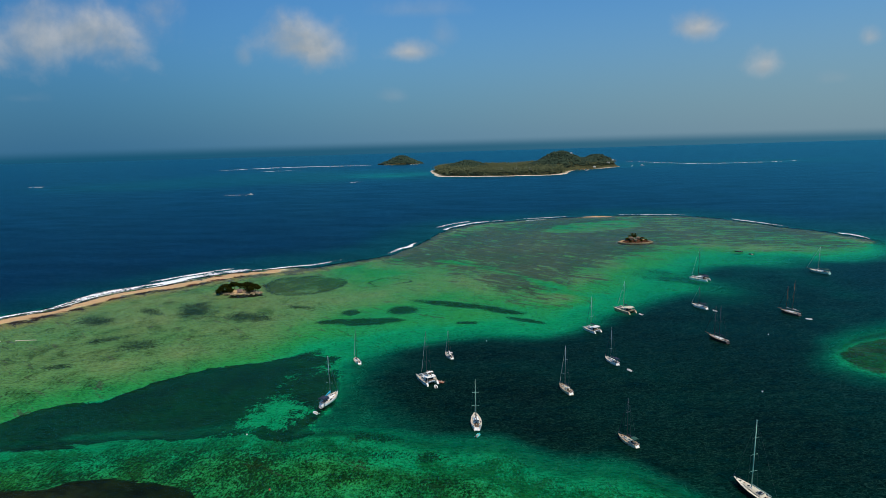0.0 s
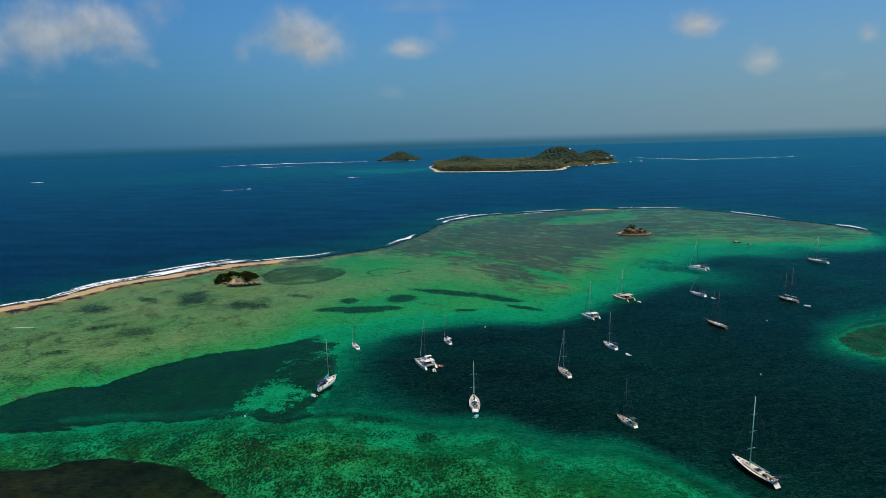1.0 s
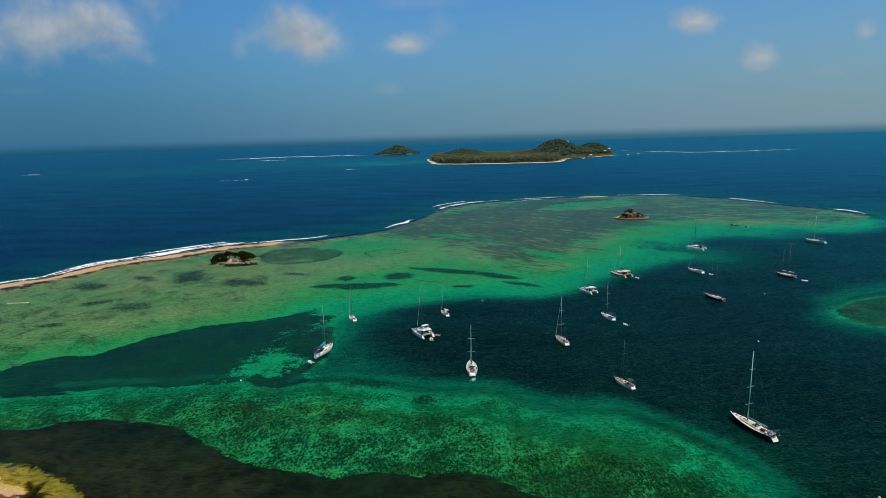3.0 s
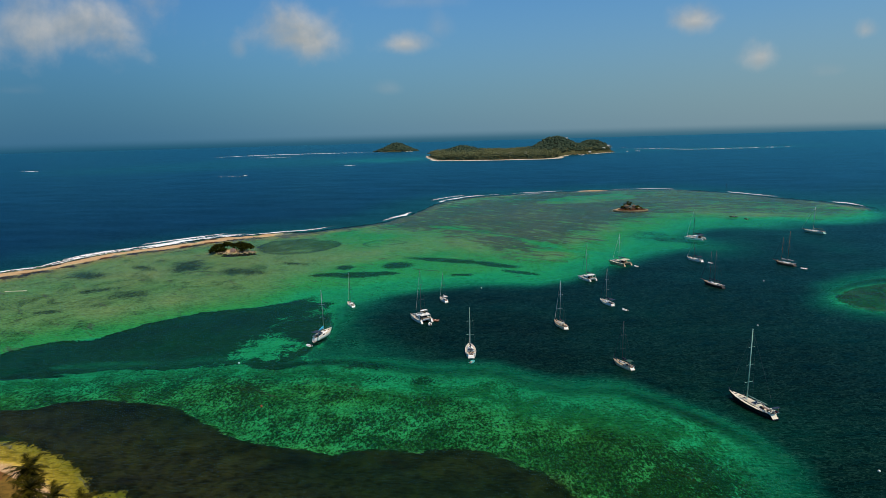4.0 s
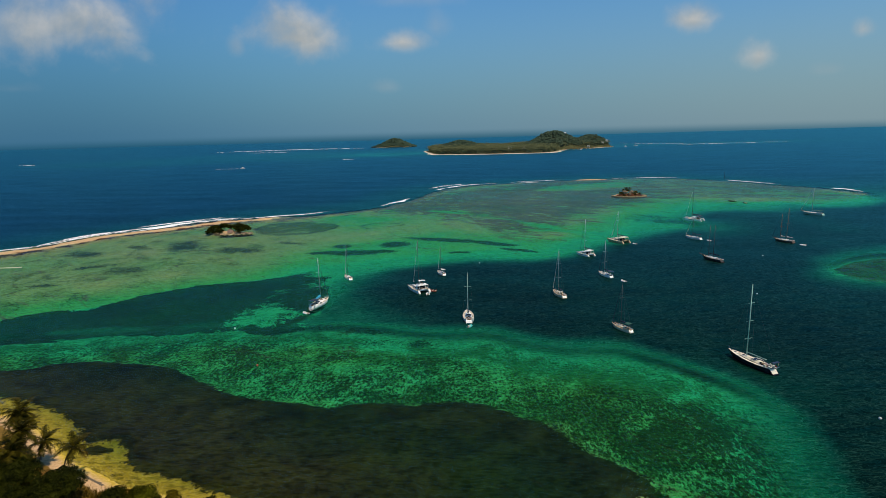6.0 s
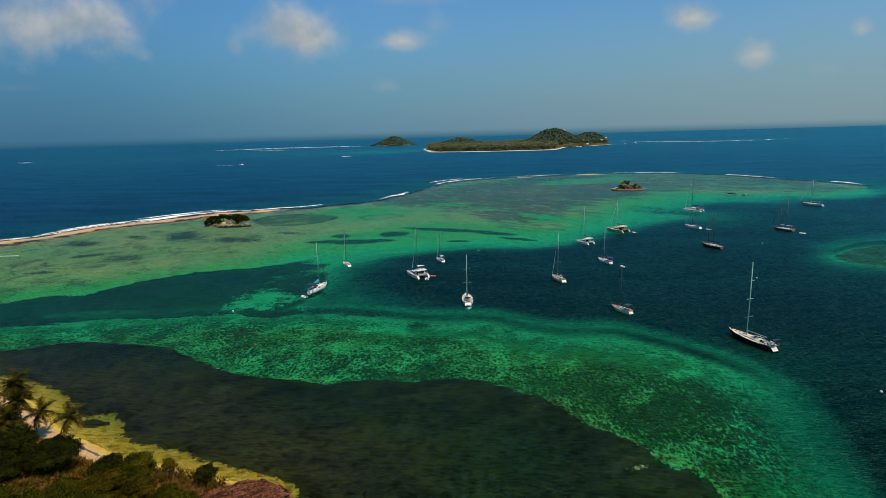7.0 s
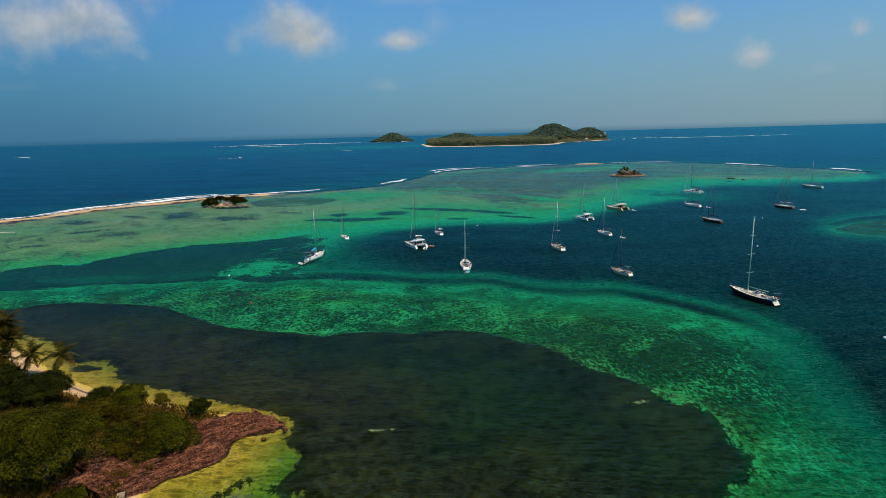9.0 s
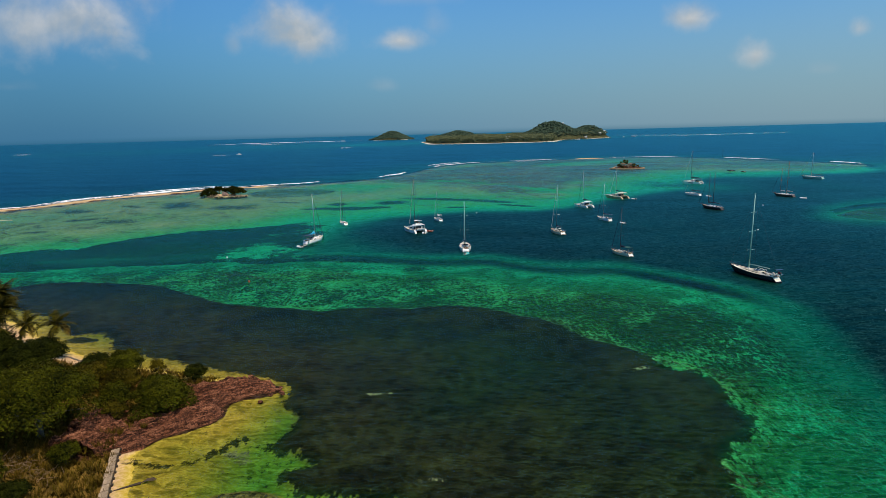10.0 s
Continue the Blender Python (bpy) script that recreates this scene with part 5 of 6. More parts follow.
STRAW = foliage("dry grass", (0.030, 0.018, 0.003), (0.17, 0.105, 0.012), 0.8)
BARK = paint("grey brown bark", (0.13, 0.10, 0.07), 0.9, vary=0.25, bump=0.6)
PALM_BARK = paint("ringed palm bark", (0.20, 0.16, 0.11), 0.9, vary=0.25, grain=6, bump=0.8)
TWIG = paint("bleached dead wood", (0.19, 0.115, 0.06), 0.9, vary=0.25)


def leaf_cloud(name, lumps, count, size, mat, parent, rng, flat=0.0):
    """Many small leaves over the outer part of overlapping lumps (x, y, z, rx, rz)."""
    lumps = np.array(lumps, float)
    area = lumps[:, 3] * (lumps[:, 3] + lumps[:, 4])
    pick = rng.choice(len(lumps), count, p=area / area.sum())
    d = rng.normal(size=(count, 3))
    d[:, 2] = np.where(d[:, 2] < -0.35, -d[:, 2] * 0.6, d[:, 2])
    d /= np.linalg.norm(d, axis=1)[:, None]
    ripple = 1 + 0.16 * np.sin(d[:, 0] * 7 + pick) * np.sin(d[:, 1] * 6 + pick * 1.7) + 0.12 * np.sin(d[:, 2] * 9 + pick)
    r = (0.72 + 0.32 * rng.random(count) ** 0.6) * ripple
    L = lumps[pick]
    c = L[:, :3] + d * np.stack([L[:, 3], L[:, 3], L[:, 4]], 1) * r[:, None]
    nrm = d + 0.42 * rng.normal(size=(count, 3))
    nrm[:, 2] += 0.25
    nrm /= np.linalg.norm(nrm, axis=1)[:, None]
    a = np.cross(nrm, rng.normal(size=(count, 3)))
    a /= np.linalg.norm(a, axis=1)[:, None]
    b = np.cross(nrm, a)
    s = size * (0.6 + 0.8 * rng.random(count))[:, None]
    v = np.stack([c - a * s, c - b * s * 0.55 + nrm * s * 0.15, c + a * s, c + b * s * 0.55 + nrm * s * 0.15], 1).reshape(-1, 3)
    me = bpy.data.meshes.new(name)
    i = np.arange(count) * 4
    me.from_pydata(v.tolist(), [], np.stack([i, i + 1, i + 2, i + 3], 1).tolist())
    me.materials.append(mat)
    ob = new(name, me)
    ob.parent = parent
    return ob


def tree(x, y, r, top, mat, label, seed, count=4200, size=0.26, squash=0.6, lean=(0, 0), name="tree", category="tree", lumps=12):
    """Trunk, limbs and a crown of small leaves in uneven lumps."""
    rng = np.random.default_rng(seed)
    z0 = height_at(x, y)
    ob = base(name, pose(x, y, z0 - 0.05), label, category, "shore trees and bushes")
    h = top - z0
    ch = min(h * 0.92, 2 * r * squash)
    mid = h - ch * 0.5
    trunk_top = Vector((lean[0], lean[1], max(0.4, mid - ch * 0.15)))
    rad = 0.035 * h + 0.05
    part("trunk", tube(bmesh.new(), [(0, 0, -0.2), (lean[0] * 0.3 + 0.1, lean[1] * 0.3, trunk_top.z * 0.5), trunk_top], [rad * 1.3, rad, rad * 0.7], 7), BARK, ob, smooth=True)
    spots = []
    for k in range(lumps):
        a = k * 2.399963 + rng.random() * 0.5
        f = math.sqrt((k + 0.4) / lumps)
        rr = r * 0.72 * f
        lr = r * (0.46 - 0.18 * f) * (0.8 + 0.5 * rng.random())
        lz = mid + ch * (0.30 - 0.42 * f * f) + rng.normal() * 0.08 * ch
        spots.append((lean[0] + rr * math.cos(a), lean[1] + rr * math.sin(a), max(lr * 0.45, lz), lr, lr * (0.62 + 0.25 * rng.random())))
    for sx, sy, sz, lr, lz in spots[1::2]:
        part("limb", tube(bmesh.new(), [trunk_top * 0.8, ((trunk_top.x + sx) / 2, (trunk_top.y + sy) / 2, (trunk_top.z + sz) / 2 - 0.1), (sx, sy, sz)], [rad * 0.6, rad * 0.42, 0.03], 5), BARK, ob)
    near_by = y < 150
    leaf_cloud("crown", spots, int(count * 2.4) if near_by else count, size * 0.60 if near_by else size, mat, ob, rng)
    return ob


def frond_mesh(L, seed, mat):
    """A feathery palm leaf along +x that arches down."""
    rng = np.random.default_rng(seed)
    bm = bmesh.new()
    n = 22
    spine = [Vector((L * (s - 0.10 * s ** 3), 0, L * (0.26 * s - 0.62 * s ** 2.2))) for s in (k / n for k in range(n + 1))]
    tube(bm, spine[::4] + spine[-1:], [0.05, 0.045, 0.04, 0.03, 0.02, 0.015, 0.01], 4)
    for k in range(2, n + 1):
        p = spine[k]
        d = (spine[k] - spine[k - 1]).normalized()
        ll = L * 0.30 * math.sin(math.pi * min(0.97, 0.16 + 0.84 * k / n)) ** 0.7 * (0.85 + 0.3 * rng.random())
        for sgn in (-1, 1):
            side = Vector((0.55 * d.x, sgn * 0.85, -0.42 + 0.15 * rng.normal()))
            tip = p + side.normalized() * ll
            w = d * (1.2 * L / n)
            vs = [bm.verts.new(q) for q in (p - w * 0.5, p + w * 0.5, tip + w * 0.12, tip - w * 0.12)]
            bm.faces.new(vs)
    me = bpy.data.meshes.new("frond")
    bm.to_mesh(me)
    bm.free()
    me.materials.append(mat)
    return me


FROND_MESHES = [frond_mesh(4.5, 3, FROND), frond_mesh(4.9, 8, FROND), frond_mesh(4.0, 12, FROND)]
GOLD_FRONDS = [frond_mesh(4.4, 5, FROND_GOLD), frond_mesh(4.0, 9, FROND_GOLD)]


def palm(x, y, top, lean, label, seed, fronds=20, scale=1.0, z0=None):
    rng = np.random.default_rng(seed)
    z0 = height_at(x, y) if z0 is None else z0
    ob = base("coconut_palm", pose(x, y, z0), label, "palm tree", "coconut palms on the beach")
    h = top - z0
    pts = [(lean[0] * s ** 1.8, lean[1] * s ** 1.8, -0.2 + (h + 0.2) * s) for s in (0, 0.08, 0.25, 0.45, 0.65, 0.85, 1)]
    part("trunk", tube(bmesh.new(), pts, [0.26, 0.19, 0.15, 0.13, 0.12, 0.11, 0.13], 8), PALM_BARK, ob, smooth=True)
    for k in range(fronds):
        tilt = -58 + 104 * (k / fronds) + rng.normal() * 7
        # most of the lower fronds are golden, the upper ones dark green
        f = part_shared("frond", FROND_MESHES[k % 3] if tilt < 14 or k % 3 == 0 else GOLD_FRONDS[k % 2], ob)
        f.matrix_basis = pose(lean[0], lean[1], h) @ pose(0, 0, 0, 0, 0, k * 137.5 + rng.normal() * 10) @ pose(0, 0, 0, 0, tilt, 0) @ Matrix.Diagonal((scale, scale, scale, 1))
    bm = bmesh.new()
    for k in range(7):
        a = k * 0.9
        c = Vector((lean[0] + 0.24 * math.cos(a), lean[1] + 0.24 * math.sin(a), h - 0.28 - 0.05 * (k % 2)))
        out = bmesh.ops.create_icosphere(bm, subdivisions=1, radius=0.13)["verts"]
        for vv in out:
            vv.co = vv.co * 1.0 + c
    part("coconut_cluster", bm, LEAF_OLIVE, ob)
    return ob


def part_shared(name, me, parent):
    ob = new(name, me)
    ob.parent = parent
    return ob


# the beach palms
palm(-85.9, 109.6, 7.7, (5.3, -3.4), "slender coconut palm leaning over the pale beach", 1, 18, 0.92)
palm(-94.2, 114.2, 5.9, (3.0, -2.0), "short coconut palm at the top of the beach", 2, 18, 0.85)
palm(-96.2, 113.0, 12.6, (1.0, -1.2), "tall coconut palm with dark upright fronds on the beach", 3, 24, 1.0)
palm(-93.2, 107.2, 10.6, (0.8, 0.6), "coconut palm with golden hanging fronds on the beach", 4, 24, 0.95)
palm(-93.9, 104.4, 7.6, (1.4, 0.2), "coconut palm with brown hanging fronds among bushes", 5, 22, 0.95)
palm(-97.0, 104.0, 7.8, (0.8, -0.5), "coconut palm with golden fronds among bushes", 6, 20, 0.95)


def wrack_line(pts, seed):
    """Dry weed left in a line along the beach."""
    rng = np.random.default_rng(seed)
    line = curve_through(pts, 12)
    bm = bmesh.new()
    for px, py in line:
        for _ in range(3):
            c = Vector((px + rng.normal() * 0.12, py + rng.normal() * 0.12, 0.0))
            c.z = height_at(c.x, c.y) + 0.03
            for vv in bmesh.ops.create_icosphere(bm, subdivisions=1, radius=0.14)["verts"]:
                q = vv.co
                vv.co = c + Vector((q.x * (1.4 + rng.random()), q.y * 1.2, q.z * 0.5))
    me = bpy.data.meshes.new("dry_weed")
    bm.to_mesh(me)
    bm.free()
    me.materials.append(BARK)
    return tagged(new("dry_weed", me), "dark line of dry weed washed along the beach", "seaweed", kind="stuff")


wrack_line([(-87.5, 110.6), (-84.5, 109.0), (-80.5, 107.6), (-77, 105.6), (-74.5, 104.2)], 3)

# headland trees and bushes
tree(-60.5, 71.0, 9.2, 11.2, LEAF_GREEN, "wide green broadleaf tree on the headland", 11, 15000, 0.25, 0.45, lumps=26)
tree(-70.0, 76.5, 6.0, 8.4, LEAF_GREEN, "green broadleaf tree beside the wide tree", 12, 7000, 0.25, 0.5, lumps=16)
tree(-47.6, 80.6, 5.4, 5.2, LEAF_GREEN, "low green tree above the rocks", 13, 7000, 0.24, 0.5, lumps=15)
tree(-57.0, 86.0, 3.6, 5.6, LEAF_OLIVE, "olive green bush on the headland", 14, 3800, 0.24, 0.55)
tree(-59.5, 91.5, 3.8, 7.0, LEAF_GREEN, "green tree near the beach", 15, 4500, 0.24, 0.6)
tree(-66.0, 93.5, 3.6, 5.6, LEAF_DARK, "dark bush behind the beach", 16, 3800, 0.24, 0.6)
tree(-63.5, 87.0, 4.2, 6.0, LEAF_OLIVE, "olive green bush on the headland", 17, 4200, 0.25, 0.5)
tree(-79.0, 97.0, 5.6, 6.6, LEAF_DARK, "dark sea grape tree behind the beach", 18, 7500, 0.30, 0.55, lumps=14)
tree(-90.5, 101.5, 5.4, 6.2, LEAF_DARK, "dark sea grape tree behind the beach", 19, 7500, 0.30, 0.55, lumps=14)
tree(-86.0, 92.5, 5.0, 5.6, LEAF_DARK, "dark sea grape tree behind the beach", 20, 6500, 0.30, 0.5, lumps=14)
tree(-48.3, 94.3, 2.5, 3.1, LEAF_DARK, "round dark bush on the rocky point", 21, 2800, 0.20, 0.55, name="bush", category="bush")
tree(-56.5, 97.0, 1.7, 3.0, LEAF_OLIVE, "thin olive bush at the edge of the beach", 22, 900, 0.18, 0.6, name="bush", category="bush")
tree(-70.5, 88.0, 3.0, 4.4, LEAF_GREEN, "green bush in the dry grass", 23, 2600, 0.24, 0.5, name="bush", category="bush")
tree(-62.0, 58.5, 5.2, 5.6, LEAF_GREEN, "low green tree in the dry scrub", 24, 6500, 0.22, 0.45, lumps=14)
tree(-54.5, 56.5, 2.6, 3.6, LEAF_DARK, "dark green bush in the dry scrub", 25, 2400, 0.20, 0.5, name="bush", category="bush")
tree(-66.0, 64.5, 3.2, 5.0, LEAF_OLIVE, "yellow green scrub bush", 26, 3000, 0.22, 0.5, name="bush", category="bush")
tree(-54.0, 66.0, 2.4, 3.6, LEAF_GREEN, "green bush by the sea wall", 27, 2200, 0.20, 0.45, name="bush", category="bush")
tree(-72.0, 66.0, 5.0, 7.0, LEAF_GREEN, "green broadleaf tree in the scrub", 28, 5000, 0.25, 0.5, lumps=14)
tree(-79.0, 82.0, 4.4, 5.8, LEAF_GREEN, "green broadleaf tree in the scrub", 29, 4400, 0.26, 0.5)
tree(-92.0, 96.0, 5.0, 6.0, LEAF_DARK, "dark sea grape tree behind the beach", 30, 5000, 0.30, 0.5)
tree(-96.0, 104.0, 4.0, 5.0, LEAF_DARK, "dark sea grape tree under the palms", 31, 4500, 0.28, 0.5)
tree(-51.5, 86.0, 2.6, 4.6, LEAF_GREEN, "green bush above the rocks", 33, 2200, 0.20, 0.5, name="bush", category="bush")
tree(-54.5, 79.5, 3.4, 5.2, LEAF_GREEN, "green bush above the rocks", 34, 3200, 0.22, 0.5)
tree(-53.0, 76.5, 2.2, 4.4, LEAF_OLIVE, "olive scrub above the rocks", 32, 1800, 0.20, 0.5, name="bush", category="bush")


def scatter_tufts(name, label, n, inside_of, mat, hgt, seed, blades=9):
    """Tufts of narrow blades over a stretch of land."""
    rng = np.random.default_rng(seed)
    x0, x1, y0, y1 = inside_of
    px, py = x0 + (x1 - x0) * rng.random(n), y0 + (y1 - y0) * rng.random(n)
    pz, f = ground(px, py)
    ok = (f["soil"] > 0.5) & ((f["rock"] < 0.75) | (px < -46))
    pz = np.maximum(pz, 0.9 * (f["rock"] > 0.4) + 0.6)
    px, py, pz = px[ok], py[ok], pz[ok]
    m = len(px)
    c = np.repeat(np.stack([px, py, pz], 1), blades, 0)
    k = m * blades
    a = rng.random(k) * 2 * np.pi
    foot = c + np.stack([np.cos(a), np.sin(a), np.zeros(k)], 1) * (0.25 * rng.random(k))[:, None]
    h = hgt * (0.5 + rng.random(k))
    tip = foot + np.stack([np.cos(a) * h * 0.55, np.sin(a) * h * 0.55, h], 1)
    w = np.stack([-np.sin(a), np.cos(a), np.zeros(k)], 1) * 0.05
    v = np.stack([foot - w, foot + w, tip], 1).reshape(-1, 3)
    i = np.arange(k) * 3
    me = bpy.data.meshes.new(name)
    me.from_pydata(v.tolist(), [], np.stack([i, i + 1, i + 2], 1).tolist())
    me.materials.append(mat)
    return tagged(new(name, me), label, "grass", kind="stuff")


scatter_tufts("dry_grass", "tall straw coloured grass over the headland", 9000, (-105, -44, 50, 104), STRAW, 0.85, 4)
scatter_tufts("green_scrub", "knee high olive scrub over the headland", 3000, (-105, -46, 50, 104), LEAF_OLIVE, 0.6, 5)


def brushwood(x, y, n, r, seed, label):
    rng = np.random.default_rng(seed)
    bm = bmesh.new()
    for _ in range(n):
        a, b = rng.random() * 6.28, rng.normal() * 0.35
        p = Vector((rng.normal() * r, rng.normal() * r, 0.15 + 0.5 * rng.random()))
        d = Vector((math.cos(a), math.sin(a), 0.25 + b)) * (0.8 + 1.3 * rng.random())
        tube(bm, [p, p + d * 0.5 + Vector((0, 0, 0.1)), p + d], [0.032, 0.025, 0.010], 4)
    me = bpy.data.meshes.new("brushwood")
    bm.to_mesh(me)
    bm.free()
    me.materials.append(TWIG)
    ob = new("brushwood", me)
    ob.matrix_basis = pose(x, y, height_at(x, y))
    return tagged(ob, label, "dead branches", kind="stuff")


brushwood(-59.5, 63.5, 60, 1.7, 1, "tangle of bleached dead branches in dry grass")
brushwood(-55.0, 62.0, 30, 1.4, 2, "tangle of bleached dead branches in dry grass")
brushwood(-54.5, 96.0, 22, 0.9, 3, "bare dead twigs at the beach edge")

# ------------------------------------------------------------------ rocks and sea wall


def rough(x, y, seed, octaves=5):
    t, a = np.zeros(np.shape(x)), 0.5
    for k in range(octaves):
        t = t + a * (1 - np.abs(2 * lattice_noise(x, y, seed + k) - 1))
        x, y, a = x * 2.03 + 1.7, y * 2.03 + 9.1, a * 0.52
    return t


def stone_material():
    m, n = material("red brown rock")
    geo = n.add("ShaderNodeNewGeometry").outputs["Position"]
    band = n.noise(n.turned(geo, -33, (0.45, 1.3, 2.4)), 1.0, 9.0, 0.74, 1.0)
    fine = n.noise(geo, 4.0, 8.0, 0.78)
    col = n.ramp(n.math("ADD", n.math("MULTIPLY", band, 0.55), n.math("MULTIPLY", fine, 0.45)),
                 [(0.40, (0.006, 0.002, 0.001)), (0.47, (0.050, 0.016, 0.007)), (0.53, (0.20, 0.068, 0.030)), (0.62, (0.46, 0.20, 0.11))])
    bump = n.add("ShaderNodeBump", {"Strength": 1.0, "Distance": 0.5, "Height": n.math("ADD", band, n.math("MULTIPLY", fine, 0.4))})
    b = n.add("ShaderNodeBsdfPrincipled", {"Base Color": col, "Roughness": 0.9, "Specular IOR Level": 0.2, "Normal": bump})
    n.add("ShaderNodeOutputMaterial", {0: b})
    return m


ROCK = stone_material()
CORAL_STONE = paint("pale coral stone", (0.36, 0.26, 0.14), 0.9, vary=0.3, grain=2, bump=0.6)
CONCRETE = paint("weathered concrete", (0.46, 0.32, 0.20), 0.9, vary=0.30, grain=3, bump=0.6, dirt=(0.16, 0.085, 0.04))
DARK_BROWN = paint("dark rough brown", (0.055, 0.032, 0.016), 0.9, vary=0.25, grain=3, bump=0.4)

gx, gy = np.meshgrid(np.arange(-62, -30.5, 0.22), np.arange(68, 95.5, 0.22))
gz, gf = ground(gx, gy)
edge = signed(gx + 0.5 * wobble(gx, gy, 2.7, 1), gy + 0.5 * wobble(gx, gy, 2.3, 4), LAND)
near = 5.6 - away(gx + 0.7 * wobble(gx, gy, 3.3, 2), gy, ROCK_LINE)
ca, sa = math.cos(radians(33)), math.sin(radians(33))
rg = 0.55 * rough((gx * ca + gy * sa) * 0.10, (gy * ca - gx * sa) * 0.24, 5, 3) + 0.55 * rough((gx * ca + gy * sa) * 0.22, (gy * ca - gx * sa) * 0.60, 3, 6)
rg = np.clip((rg - rg.mean()) / rg.std() * 0.55, -1.0, 1.5) + 0.45 * (rough(gx * 0.75, gy * 0.75, 17, 4) - 0.5)
rg = 0.6 * rg + 0.4 * np.floor(rg * 3.0) / 3.0
bulk = step(near, 0, 1.4) * step(edge, -1.0, 0.2)
fall = np.clip(1.2 - (gx + 50) * 0.048, 0.32, 1.3)
rz = -0.4 + bulk * (0.75 + fall * (1.5 * step(edge, -0.6, 1.6) + 1.30 * rg))
rz = np.where(bulk > 0.03, np.maximum(rz, gz - 0.15 + 0.5 * rg * bulk), gz - 0.6)
tagged(sheet("rock_ridge", gx[0], gy[:, 0], rz, ROCK), "red brown layered rock running out to a point", "rocks", kind="structure")


def boulder(x, y, z, r, mat, seed, name="boulder", label="loose brown boulder at the water's edge"):
    rng = np.random.default_rng(seed)
    bm = bmesh.new()
    vs = bmesh.ops.create_icosphere(bm, subdivisions=2, radius=1.0)["verts"]
    for v in vs:
        k = 1 + 0.22 * math.sin(v.co.x * 4 + seed) * math.sin(v.co.y * 5 + seed * 2) + 0.18 * math.sin(v.co.z * 6 + seed * 3) + 0.17 * rng.normal()
        v.co = Vector((v.co.x * r * k * 1.25, v.co.y * r * k, v.co.z * r * 0.7 * k))
    me = bpy.data.meshes.new(name)
    bm.to_mesh(me)
    bm.free()
    me.materials.append(mat)
    ob = new(name, me)
    ob.matrix_basis = pose(x, y, z, 0, 0, rng.random() * 360)
    return tagged(ob, label, "boulder", "boulders along the shore")


_rng = np.random.default_rng(77)
for k in range(26):
    t = _rng.random()
    i = int(t * (len(ROCK_LINE) - 1))
    bx, by = ROCK_LINE[i] + _rng.normal(size=2) * (2.4, 2.4)
    if signed(np.array([bx]), np.array([by]), LAND)[0] > 1.5:
        continue
    boulder(bx, by, max(-0.1, height_at(bx, by)), 0.25 + 0.45 * _rng.random(), ROCK, k)
for k, (bx, by, r) in enumerate(((-32.2, 90.0, 0.45), (-31.4, 89.2, 0.35), (-31.0, 88.4, 0.3), (-33.0, 88.2, 0.35), (-32.0, 91.0, 0.3))):
    boulder(bx, by, 0.05, r, ROCK, 100 + k)

# broken concrete wall along the little beach
wall = base("sea_wall", pose(0, 0, 0), "weathered concrete sea wall of broken slabs beside the beach", "sea wall")
wa, wb = Vector((-49.7, 70.9)), Vector((-44.0, 57.2))
along = (wb - wa).normalized()
turn = math.degrees(math.atan2(along.y, along.x))
for k in range(9):
    p = wa + along * (0.8 + 1.55 * k)
    dy = 0.10 * math.sin(k * 2.3)
    part("slab", block(bmesh.new(), (1.42, 0.92 + 0.1 * math.sin(k * 1.7), 0.34), (0, 0, 0), 0.05), CONCRETE, wall, at=pose(p.x, p.y + dy, 0.92 + 0.03 * math.sin(k * 3.1), 1.5 * math.sin(k), 1.2 * math.cos(k * 2), turn))
    # footings and stub posts in a much darker tone than the slabs
    part("footing_block", block(bmesh.new(), (1.50, 0.88, 1.1), (0, 0, 0), 0.04), DARK_BROWN, wall, at=pose(p.x, p.y, 0.2, 0, 0, turn))
    part("stub_post", block(bmesh.new(), (0.28, 0.28, 0.30), (0, 0, 0), 0.03), DARK_BROWN, wall, at=pose(p.x + 0.62, p.y + 0.5, 1.12, 0, 0, turn))

log = base("fallen_palm", pose(-43.2, 61.8, 0.10, 0, 0, 33), "dark fallen palm trunk lying on the wet sand", "driftwood")
part("trunk", tube(bmesh.new(), [(-2.6, 0, -0.05), (-0.8, 0.1, 0.0), (1.4, 0.0, 0.05)], [0.10, 0.14, 0.17], 7), DARK_BROWN, log, smooth=True)
for k in range(7):
    a = -0.9 + 0.3 * k
    part("dead_frond", rod((1.4, 0, 0.05), (2.2, 0.30 * a, 0.22), (3.2 - 0.3 * abs(a), 0.55 * a, 0.02), r=0.04, seg=4), DARK_BROWN, log)

# ------------------------------------------------------------------ the two islets
for k, (bx, by, r, t_) in enumerate(((-176.5, 421, 5.0, 5.6), (-170.5, 424, 5.2, 6.6), (-159.5, 423, 5.4, 6.2), (-154.0, 421, 4.4, 5.2), (-178.5, 416.5, 3.8, 3.8), (-172.0, 416.5, 3.4, 3.6), (-157.0, 417.5, 3.6, 4.0), (-165, 426, 4.0, 4.8))):
    tree(bx, by, r, t_, LEAF_DARK, "dark mangrove bush on the coral islet", 200 + k, 2600, 0.34, 0.6, name="bush", category="bush", lumps=9)
for k in range(22):
    a = _rng.random() * 6.28
    boulder(-161 + 13 * math.cos(a) * (0.6 + 0.5 * _rng.random()), 414.5 + 3 * math.sin(a), 0.15 + 0.3 * _rng.random(), 0.5 + 0.9 * _rng.random(), CORAL_STONE, 300 + k, label="pale coral boulder on the islet shore")
hut = base("ruined_hut", pose(-164.0, 417.5, 1.2), "small ruined pink block hut among the bushes", "hut")
PINK = paint("faded pink plaster", (0.48, 0.28, 0.22), 0.9, vary=0.2)
